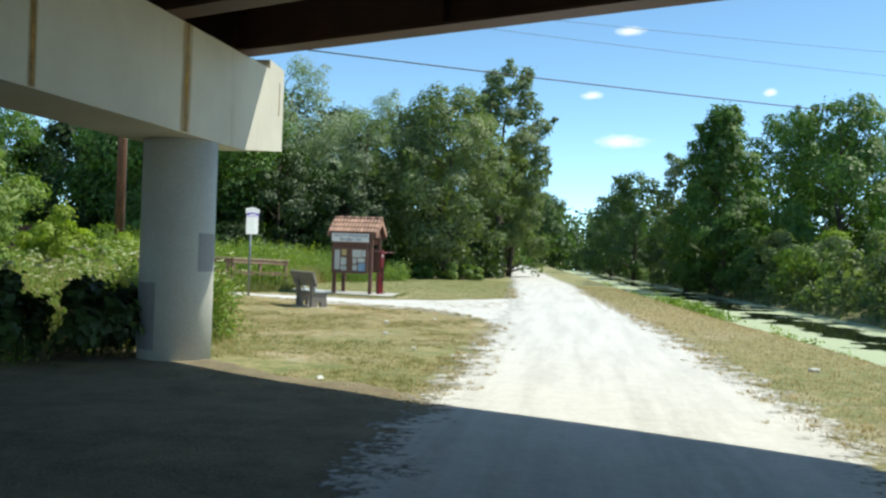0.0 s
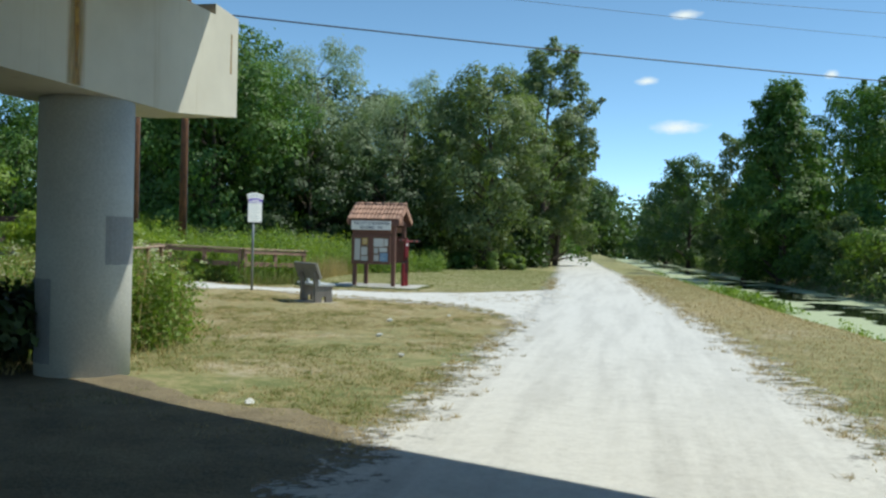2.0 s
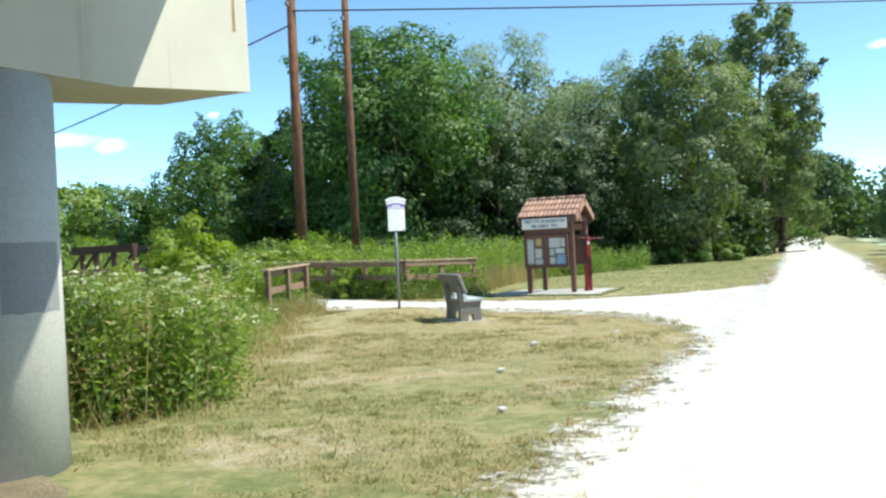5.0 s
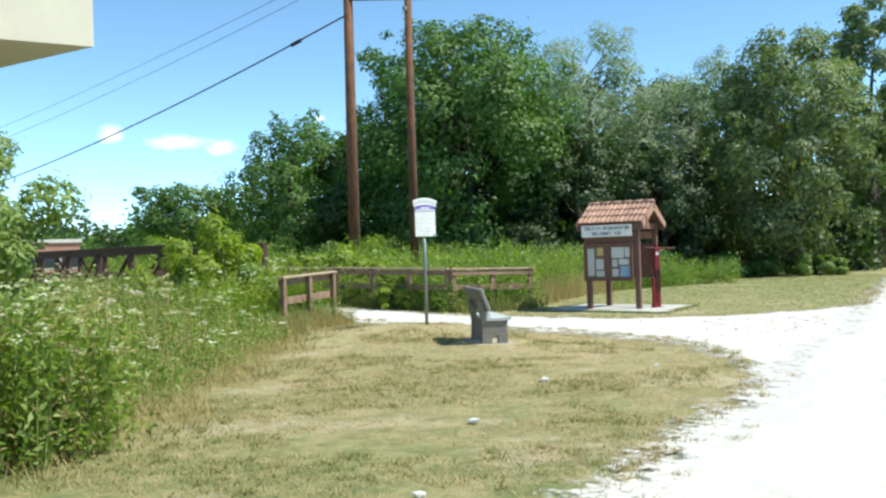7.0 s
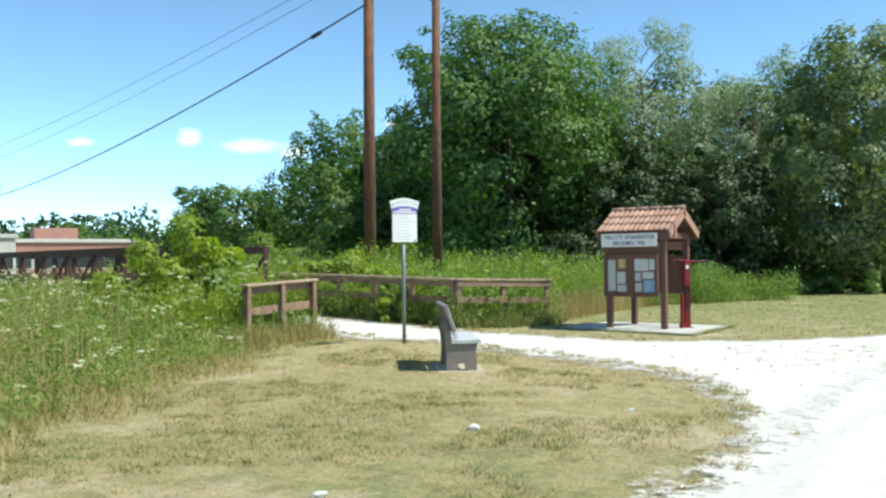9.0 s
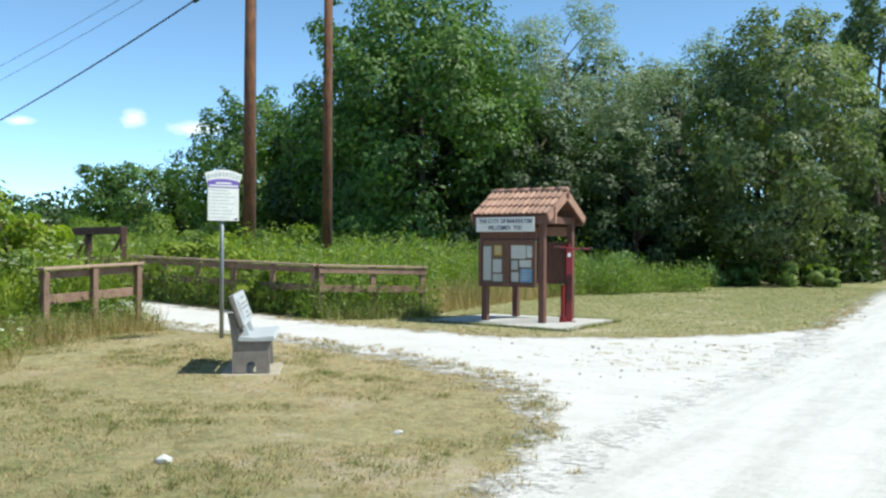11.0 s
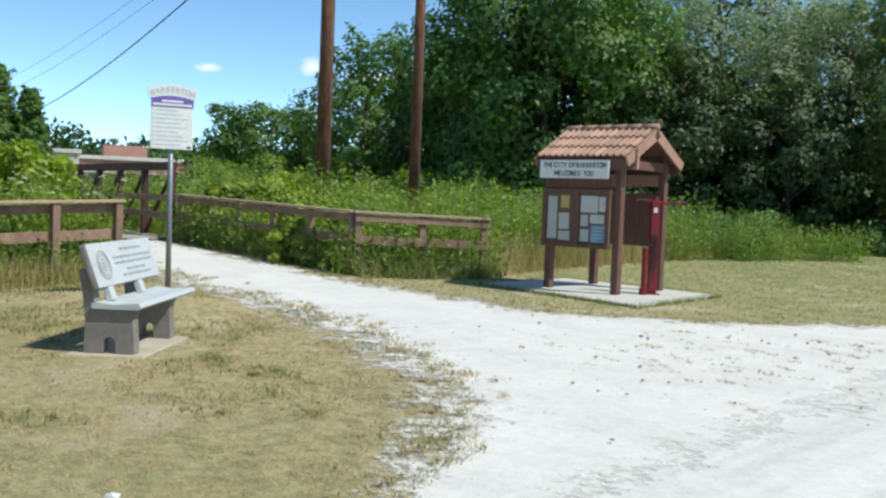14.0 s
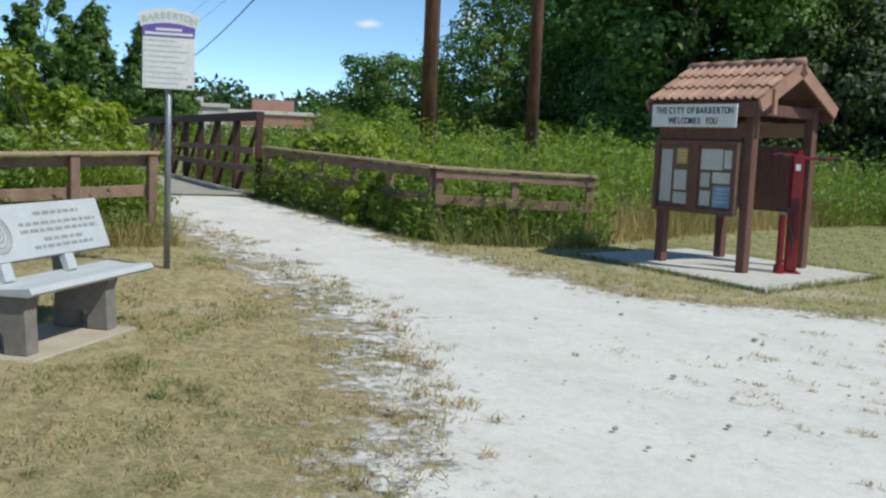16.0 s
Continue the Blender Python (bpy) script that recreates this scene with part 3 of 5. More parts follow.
for side in (0, 1):
    face = pose(0.64, MIDY, RZ, 0, 0, 180 * side) @ pose(0, 0, 0, math.degrees(slope))
    deck_m = face @ Matrix.Translation((0, -run / 2, -0.02))
    part("roof_deck", box((-0.82, -run / 2, -0.015), (0.82, run / 2 - 0.006, 0.015), 0, deck_m), M_STAIN, kiosk)
    part("fascia", box((-0.84, -HALF - 0.035, EZ - 0.21), (0.84, -HALF - 0.005, EZ - 0.03), 0.004, pose(0.64, MIDY, 0, 0, 0, 180 * side)), M_STAIN, kiosk)
    for x in (-0.875, 0.845):
        bmx = prism([(0.015, -0.155), (0.015, 0.02), (-run - 0.075, 0.02), (-run - 0.075, -0.13)], 0, x, x + 0.03)
        bmx.transform(face)
        part("bargeboard", bmx, M_TRIM, kiosk, "sun-faded pinkish trim board")
    # rows of rolled tiles
    shared = None
    for row in range(3):
        y0, y1 = -run - 0.04 + row * (run + 0.03) / 3, -run - 0.04 + (row + 1) * (run + 0.03) / 3 + 0.06
        for k in range(14):
            if shared is None:
                bt = bmesh.new()
                ln = y1 - y0
                prof = [(0, 0.0), (0.014, 0.024), (0.034, 0.036), (0.054, 0.024), (0.068, 0.005), (0.095, 0.0), (0.125, 0.002)]
                lo_ = [bt.verts.new((p[0], 0, p[1] + 0.034)) for p in prof]
                hi_ = [bt.verts.new((p[0], ln, p[1] + 0.004)) for p in prof]
                un_ = [bt.verts.new((p[0], 0, p[1] + 0.014)) for p in prof]
                for i in range(len(prof) - 1):
                    bt.faces.new((lo_[i], lo_[i + 1], hi_[i + 1], hi_[i]))
                    bt.faces.new((un_[i], un_[i + 1], lo_[i + 1], lo_[i]))
                shared = mesh_of("roof_tile", bt, M_TILE)
            t = new("roof_tile", shared)
            t.parent = kiosk
            t.matrix_basis = face @ pose(-0.845 + k * 0.1205, y0, 0.0, 0.4 * rng.normal(), 0, 0.5 * rng.normal())
for k in range(6):
    bm = bmesh.new()
    tube_bm(bm, [(-0.225 + k * 0.288, MIDY, RZ + 0.026), (0.077 + k * 0.288, MIDY, RZ + 0.032)], [0.052, 0.058], 10)
    part("ridge_tile", bm, M_TILE, kiosk, "", True)
part("gable_brace", box((1.516, 0.02, 2.0), (1.55, 0.09, 2.32), 0.004), M_TRIM, kiosk)
welcome = part("welcome_board", box((-0.06, -0.29, 1.83), (1.24, -0.265, 2.115), 0.004), M_WHITE, kiosk, "white board with dark capital lettering")
for x in (0.1, 1.0):
    part("board_bracket", box((x, -0.2645, 1.86), (x + 0.06, -0.066, 1.90), 0.003), M_STAIN, kiosk)
part("case_header", box((-0.07, -0.105, 1.668), (1.20, -0.07, 1.85), 0.004), M_STAIN, kiosk)


def lettering(name, text, size, m, mat, parent, squeeze=1.0):
    cu = bpy.data.curves.new(name, "FONT")
    cu.body, cu.size, cu.align_x, cu.align_y, cu.extrude = text, size, "CENTER", "CENTER", 0.0015
    cu.resolution_u, cu.offset = 3, size * 0.028
    tmp = bpy.data.objects.new(name, cu)
    me = bpy.data.meshes.new_from_object(tmp)
    bpy.data.objects.remove(tmp)
    me.transform(Matrix.Diagonal((squeeze, 1, 1, 1)))
    me.materials.clear()
    me.materials.append(mat)
    ob = new(name, me)
    ob.parent = parent
    ob.matrix_basis = m
    return ob


for word_, x_, z_ in (("THE", 0.10, 2.035), ("CITY", 0.34, 2.035), ("OF", 0.565, 2.035), ("BARBERTON", 0.915, 2.035), ("WELCOMES", 0.48, 1.905), ("YOU", 0.88, 1.905)):
    for i_, ch_ in enumerate(word_):
        lettering("letter", ch_, 0.112, pose(x_ + (i_ - (len(word_) - 1) / 2) * 0.062, -0.293, z_, 90, 0, 0), M_INK, welcome, 0.78)
case = part("notice_case", box((-0.07, -0.05, 0.74), (1.20, -0.0, 1.66), 0.004, pose(0, -0.075, 0)), M_CORK, kiosk, "glazed notice case with two doors and pinned papers")
for x0, x1 in ((-0.075, 0.565), (0.565, 1.205)):
    bm = box((x0, -0.165, 0.735), (x0 + 0.07, -0.127, 1.665), 0.004)
    slab_bm(bm, (x1 - 0.07, -0.165, 0.735), (x1, -0.127, 1.665), 0.004)
    slab_bm(bm, (x0 + 0.07, -0.163, 0.735), (x1 - 0.07, -0.127, 0.80), 0.004)
    slab_bm(bm, (x0 + 0.07, -0.163, 1.60), (x1 - 0.07, -0.127, 1.665), 0.004)
    part("case_door", bm, M_STAIN, case)
papers = [(0.02, 0.86, 0.20, 1.54, 0), (0.24, 1.02, 0.44, 1.28, 0), (0.24, 0.84, 0.46, 0.99, 0), (0.27, 1.36, 0.44, 1.56, 2), (0.65, 1.30, 0.98, 1.56, 0), (0.66, 0.84, 0.82, 1.03, 0), (0.86, 0.83, 1.12, 1.10, 1), (0.84, 1.13, 1.10, 1.27, 0), (0.66, 1.08, 0.80, 1.26, 0), (1.0, 1.32, 1.12, 1.55, 0)]
for k, (x0, z0, x1, z1, c) in enumerate(papers):
    p = part("notice", box((x0, -0.131, z0), (x1, -0.1275, z1), 0), (M_PAPER, M_BLUE, M_YELLOW)[c], case)
    for j in range(4):
        zz = z1 - 0.035 - j * (z1 - z0) / 5
        part("print_line", box((x0 + 0.02, -0.1325, zz - 0.010), (x1 - 0.02 - 0.02 * (j % 2), -0.1313, zz), 0), M_FAINT, p)
side_panel = part("back_panel", box((0.072, 1.31, 0.76), (1.208, 1.35, 1.64), 0.004), M_STAIN, kiosk, "brown back of a second notice panel")
part("back_header", box((0.072, 1.318, 1.76), (1.208, 1.342, 1.95), 0.004), M_TRIM, kiosk)
pad = setting(part("kiosk_slab", prism([(-1.05, -0.45), (2.3, -1.05), (2.18, 1.7), (-1.0, 1.9)], 2, -0.1, 0.035), M_SLAB), "pale concrete slab under the notice kiosk", "slab")

# ---- bicycle repair stand ----
stand = thing("repair_stand", pose(1.53, 0.67, 0.035, 0, 0, -50), "red steel bicycle repair stand on the kiosk slab", "repair stand")
part("base_plate", box((-0.12, -0.12, 0.001), (0.12, 0.12, 0.015), 0.003), M_RED, stand)
part("column", box((-0.055, -0.075, 0.015), (0.055, 0.075, 1.50), 0.02), M_RED, stand)
part("arm", tube([(0, 0.05, 1.46), (0, 0.5, 1.46)], 0.022), M_RED, stand)
part("arm", tube([(0, -0.05, 1.49), (0, -0.3, 1.49)], 0.022), M_RED, stand)
for y in (0.24, 0.42, -0.26):
    part("rubber_sleeve", tube([(0, y, 1.462 if y > 0 else 1.492), (0, y + 0.08, 1.462 if y > 0 else 1.492)], 0.03), M_BLACK, stand)
part("label_plate", box((0.056, -0.03, 1.30), (0.059, 0.03, 1.38), 0), M_WHITE, stand)
part("head", tube([(0, 0, 1.44), (0, 0, 1.56)], [0.05, 0.045], 14), M_RED, stand)
for k in range(5):
    part("tool_cable", tube([(0.06, -0.05 + k * 0.025, 0.95), (0.085, -0.05 + k * 0.026, 0.7), (0.07, -0.06 + k * 0.03, 0.45 - 0.03 * (k % 2))], 0.006, 6), M_BLACK, stand)
pump = thing("air_pump", pose(1.50, 0.47, 0.035), "red hand-operated bicycle air pump", "air pump")
part("foot", tube([(0, 0, 0.001), (0, 0, 0.11)], [0.07, 0.062], 16), M_RED, pump)
part("barrel", tube([(0, 0, 0.11), (0, 0, 0.74)], 0.042, 16), M_RED, pump)
part("handle", tube([(-0.09, 0, 0.80), (0.09, 0, 0.80)], 0.018), M_BLACK, pump)
part("rod", tube([(0, 0, 0.74), (0, 0, 0.80)], 0.012), M_GALV, pump)
part("hose", tube([(0.04, 0, 0.14), (0.14, 0.04, 0.25), (0.12, 0.06, 0.5), (0.06, 0.03, 0.6)], 0.01, 8), M_BLACK, pump)

# ---- bench ----
bench = thing("memorial_bench", pose(2.41, -8.81, 0.045, 0, 0, 39.6), "grey memorial bench with engraved back on concrete legs", "bench")
leg_side = [(-0.17, 0.02), (-0.185, 0.30), (-0.16, 0.385), (-0.50, 0.385), (-0.545, 0.62), (-0.575, 0.70), (-0.645, 0.70), (-0.615, 0.55), (-0.585, 0.30), (-0.595, 0.02), (-0.435, 0.02), (-0.43, 0.12), (-0.405, 0.15), (-0.355, 0.15), (-0.33, 0.12), (-0.325, 0.02)]
for y in (0.26, 1.16):
    part("leg", prism(leg_side, 1, y, y + 0.12), M_BENCHLEG, bench, "rough aggregate concrete leg")
seat_prof = [(-0.13, 0.388), (-0.11, 0.408), (-0.13, 0.443), (-0.20, 0.436), (-0.34, 0.424), (-0.49, 0.440), (-0.52, 0.43), (-0.52, 0.388), (-0.34, 0.386)]
part("seat", prism(seat_prof, 1, 0.23, 1.70), M_BENCH, bench)
back_m = pose(-0.475, 0, 0.545, 0, -20, 0)
back = part("backrest", box((-0.035, 0.21, 0.0), (0.018, 1.66, 0.385), 0.012, back_m), M_BENCHLEG, bench, "rough concrete backrest")
part("face_plate", box((0.0185, 0.214, 0.004), (0.030, 1.656, 0.381), 0.004, back_m), M_BENCH, back, "pale engraved front plate")
for y in (0.44, 1.12):
    part("bracket", box((-0.022, y - 0.05, -0.12), (0.034, y + 0.05, 0.001), 0.006, back_m), M_BENCH, bench)
bm = bmesh.new()
for r0, r1 in ((0.118, 0.13), (0.104, 0.110), (0.084, 0.092), (0.048, 0.058), (0.015, 0.028)):
    ring = [[bm.verts.new((0, r * math.cos(2 * math.pi * k / 40), r * math.sin(2 * math.pi * k / 40))) for k in range(40)] for r in (r0, r1)]
    for k in range(40):
        bm.faces.new((ring[0][k], ring[0][(k + 1) % 40], ring[1][(k + 1) % 40], ring[1][k]))
bm.transform(back_m @ Matrix.Translation((0.0325, 0.45, 0.185)))
part("emblem", bm, M_ENGRAVE, back, "dark round engraved seal")
for z, w in ((0.305, 0.26), (0.235, 0.44), (0.185, 0.44), (0.12, 0.22), (0.07, 0.34)):
    x = -w
    while x < w:
        ln = 0.03 + 0.06 * random.random()
        part("engraved_word", box((0.0305, 1.12 + x, z - 0.012), (0.0325, 1.12 + min(w, x + ln), z + 0.012), 0, back_m), M_ENGRAVE, back)
        x += ln + 0.022
bench_pad = setting(part("bench_slab", box((-0.72, 0.16, -0.1), (-0.06, 1.36, 0.014), 0.008, pose(2.41, -8.81, 0.045, 0, 0, 39.6)), M_BENCHPAD), "thin concrete slab under the bench", "slab")

# ---- trail sign ----
sign = thing("trail_sign", pose(-0.68, -6.68, 0.02, 0, 0, -24), "white and purple trail sign with arched header on a steel post", "sign")
part("post", tube([(-0.04, 0, -0.1), (-0.04, 0, 2.45)], 0.032, 16), M_GALV, sign, "", True)
panel = part("panel", box((0.0, -0.24, 1.87), (0.02, 0.24, 2.44), 0.004), M_WHITE, sign)
arch = [(-0.255, 2.44), (0.255, 2.44), (0.285, 2.565)] + [(0.285 - 0.57 * k / 10, 2.565 + 0.06 * math.sin(math.pi * k / 10)) for k in range(1, 10)] + [(-0.285, 2.565)]
header = part("header", prism(arch, 0, 0.0, 0.022), M_WHITE, sign)
band = [(-0.238, 2.36), (0.238, 2.36), (0.242, 2.452)] + [(0.242 - 0.484 * k / 8, 2.452 + 0.035 * math.sin(math.pi * k / 8)) for k in range(1, 8)] + [(-0.242, 2.452)]
part("purple_band", prism(band, 0, 0.0222, 0.026), M_PURPLE, sign)
word = "BARBERTON"
for k, ch in enumerate(word):
    u = (k - 4) / 4
    lettering("letter", ch, 0.085, pose(0.0235, 0.225 * u, 2.575 - 0.045 * u * u - 0.02, 90, 0, 90), M_FAINT, header)
for z, w in ((2.425, 0.12), (2.385, 0.22)):
    part("band_words", box((0.0262, -w, z - 0.012), (0.0272, w, z + 0.012), 0), M_WHITE, sign)
for k in range(9):
    z = 2.32 - k * 0.05
    part("print_line", box((0.0202, -0.19, z - 0.008), (0.0212, 0.06 + 0.12 * ((k * 7) % 5) / 4, z + 0.006), 0), M_FAINT, panel)
    part("print_bullet", box((0.0202, -0.225, z - 0.01), (0.0212, -0.205, z + 0.008), 0), M_FAINT, panel)
part("logo_mark", box((0.0202, 0.17, 1.885), (0.0212, 0.22, 1.91), 0), M_INK, panel)


# ---- wooden approach rails ----
def rail_fence(name, a, b, za, zb, n, label):
    """Posts with two boards and a flat cap board between two plan points; za, zb: ground heights."""
    d = Vector((b[0] - a[0], b[1] - a[1]))
    ln, rz = d.length, math.degrees(math.atan2(d.y, d.x))
    root = thing(name, pose(a[0], a[1], za, 0, 0, rz), label, "fence", "approach rails")
    tilt = math.atan2(zb - za, ln)
    sh = Matrix(((1, 0, 0, 0), (0, 1, 0, 0), (math.tan(tilt), 0, 1, 0), (0, 0, 0, 1)))
    for k in range(n):
        x = 0.06 + (ln - 0.12) * k / (n - 1)
        bm = box((x - 0.06, -0.045, -0.15), (x + 0.06, 0.045, 1.02), 0.008)
        bm.transform(sh)
        part("post", bm, M_RAIL, root)
    for z0, z1 in ((0.48, 0.63), (0.88, 1.00)):
        bm = box((0, -0.085, z0), (ln, -0.047, z1), 0.006)
        bm.transform(sh)
        part("rail", bm, M_RAIL, root)
    bm = box((-0.03, -0.12, 1.022), (ln + 0.03, 0.07, 1.065), 0.008)
    bm.transform(sh)
    part("cap_board", bm, M_RAILTOP, root, "sun-bleached flat top board")
    return root


def gz(x, y):
    return float(lift(np.array(x, float), np.array(y, float)))


rail_fence("rail_fence", (-3.24, -1.39), (-1.96, 0.73), gz(-3.24, -1.39) + 0.07, 0.035, 3, "weathered brown two-board rail flaring beside weeds")
rail_fence("rail_fence", (-9.75, -0.80), (-3.30, -1.37), gz(-9.75, -0.8) + 0.03, gz(-3.3, -1.37) + 0.07, 6, "weathered brown two-board rail overgrown with weeds")
rail_fence("rail_fence", (-3.81, -5.55), (-3.47, -7.73), 0.17, 0.11, 3, "weathered brown two-board rail standing in tall weeds")

# ---- steel truss footbridge ----
foot = thing("truss_footbridge", pose(-10.3, -2.45, gz(-10.6, -2.4) + 0.06, 0, 0, 167.3), "rust-brown steel truss footbridge at the path's end", "bridge")
for s in (-1.62, 1.62):
    part("top_chord", box((0, s - 0.09, 1.55), (20, s + 0.09, 1.74), 0.008), M_STEEL, foot)
    part("bottom_chord", box((0, s - 0.08, -0.2), (20, s + 0.08, -0.02), 0.008), M_STEEL, foot)
    for k in range(11):
        part("upright", box((k * 2.0 - 0.07 * (k > 0), s - 0.07, -0.018), (k * 2.0 + 0.09, s + 0.07, 1.548), 0.006), M_STEEL, foot)
    for k in range(10):
        part("diagonal", tube([(k * 2.0 + 0.1, s, 1.5 if k < 5 else 0.02), (k * 2.0 + 1.9, s, 0.02 if k < 5 else 1.5)], 0.055, 4), M_STEEL, foot)
    for z in (0.45, 0.85):
        part("rub_rail", box((0, s * 0.93 - 0.025, z), (20, s * 0.93 + 0.025, z + 0.14), 0.005), M_RAIL, foot)
for k in range(80):
    part("deck_plank", box((k * 0.25, -1.5, -0.015), (k * 0.25 + 0.235, 1.5, 0.03), 0), M_DECK, foot)

# ---- utility poles and wires ----
def utility_pole(x, y, h, r, label):
    root = thing("utility_pole", pose(x, y, gz(x, y) - 0.3), label, "utility pole", "utility poles")
    part("shaft", tube([(0, 0, 0), (0.01, 0, h * 0.5), (0.03, 0.02, h)], [r, r * 0.88, r * 0.72], 20), M_POLE, root, "", True)
    part("ground_wire", tube([(r + 0.006, 0.03, 0.2), (r * 0.9 + 0.006, 0.03, h * 0.5), (r * 0.72 + 0.03, 0.03, h - 0.2)], 0.008, 5), M_GALV, root)
    part("bracket", box((-0.06, -r * 0.8 - 0.12, 10.55), (0.06, -r * 0.7, 10.7), 0.01), M_GALV, root)
    return root


pole_left = utility_pole(-9.8, 3.45, 13.2, 0.20, "creosoted brown wooden utility pole, the thicker of two")
pole_right = utility_pole(-9.2, 6.25, 13.2, 0.165, "creosoted brown wooden utility pole rising from weeds")
far_pole = utility_pole(-84.8, 25.8, 11.0, 0.16, "distant weathered wooden utility pole")


def wire(a, b, sag, r, label):
    a, b = Vector(a), Vector(b)
    pts = [a.lerp(b, t / 40) - Vector((0, 0, 4 * sag * (t / 40) * (1 - t / 40))) for t in range(41)]
    ob = part("overhead_wire", tube(pts, r, 6), M_WIRE)
    return tagged(ob, label, "wire", "overhead wires")


wire((-9.8, 3.3, 10.15), (49, 39, 10.9), 0.4, 0.030, "thick black overhead cable slung between poles")
wire((-9.8, 3.3, 9.62), (-84.8, 25.6, 6.9), 1.7, 0.030, "thick black overhead cable slung between poles")
wire((-9.2, 6.1, 12.6), (50, 42, 14.2), 0.5, 0.011, "thin grey overhead wire high above the trail")
wire((-9.2, 6.1, 13.0), (50, 40, 15.8), 0.5, 0.011, "thin grey overhead wire high above the trail")
wire((-9.2, 6.1, 12.6), (-84.8, 26, 9.4), 1.1, 0.011, "thin grey overhead wire high above the weeds")
wire((-9.2, 6.1, 13.0), (-84.8, 25.5, 10.2), 1.0, 0.011, "thin grey overhead wire high above the weeds")
splice = tagged(part("cable_splice", tube([(-12.35, 4.06, 9.29), (-12.9, 4.22, 9.22)], [0.07, 0.07], 10), M_WIRE), "black splice case on the overhead cable", "cable splice")


# ---- far buildings ----
def far_block(name, m, w, d, h, mat, label, rows=1, n=8, chimney=False):
    root = thing(name, m, label, "building", "far buildings")
    wall = part("wall", box((-w / 2, -d / 2, -1), (w / 2, d / 2, h), 0.03), mat, root)
    part("roof", box((-w / 2 - 0.2, -d / 2 - 0.2, h + 0.002), (w / 2 + 0.2, d / 2 + 0.2, h + 0.35), 0.03), M_FARWALL, root)
    for r in range(rows):
        for k in range(n):
            x = -w / 2 + w * (k + 0.5) / n
            z = 1.2 + r * 3.2
            win = part("window", box((x - 0.9, -d / 2 - 0.06, z), (x + 0.9, -d / 2 - 0.004, z + 1.4), 0.01), M_FARWALL, wall)
            part("pane", box((x - 0.8, -d / 2 - 0.075, z + 0.1), (x + 0.8, -d / 2 - 0.062, z + 1.3), 0), M_FARGLASS, win)
    if chimney:
        part("stair_tower", box((w * 0.1, -2, h + 0.36), (w * 0.1 + 4, 2, h + 1.5), 0.03), M_BRICK, root)
        part("roof_unit", box((-w * 0.25, -1.5, h + 0.36), (-w * 0.25 + 3, 1.5, h + 1.5), 0.03), M_FARWALL, root)
    return root


far_block("brick_building", pose(-78.5, 31.5, 0, 0, 0, 63.5), 22, 10, 3.7, M_BRICK, "distant low red brick building with flat roof", 1, 12, True)
far_block("white_building", pose(-73.2, 25.4, 0, 0, 0, 66), 6, 5, 4.0, M_FARWALL, "distant low white building behind the footbridge", 1, 3)


# ---- trees ----
def limb_pts(a, b, rnd, bend=0.12, n=6):
    a, b = np.array(a, float), np.array(b, float)
    ln = np.linalg.norm(b - a)
    out = []
    off = rnd.normal(0, bend * ln, 3)
    for k in range(n):
        t = k / (n - 1)
        out.append(tuple(a + (b - a) * t + off * math.sin(math.pi * t) * 0.5))
    return out


def crown_quads(rnd, n, clumps, size, slim):
    """Leaves on the outer shells of clumps (x, y, z, radius)."""
    cl = np.array(clumps)
    share = cl[:, 3] ** 2
    pick = rnd.choice(len(cl), n, p=share / share.sum())
    d = unit(rnd.normal(0, 1, (n, 3)))
    d[:, 2] = np.where(rnd.random(n) < 0.35, np.abs(d[:, 2]), d[:, 2])
    r = cl[pick, 3] * rnd.uniform(0.35, 1.0, n) ** 0.45 * (1 + 0.22 * rnd.normal(0, 1, n) * (rnd.random(n) < 0.35))
    pos = cl[pick, :3] + d * r[:, None] * np.array([1, 1, 0.82])
    out = unit((pos - cl[:, :3].mean(0)) * np.array([1, 1, 0.6]))
    return leaves(pos, d * 0.9 + out * 0.6 + np.array([0, 0, 0.35]), size, rnd, slim, 0.38)


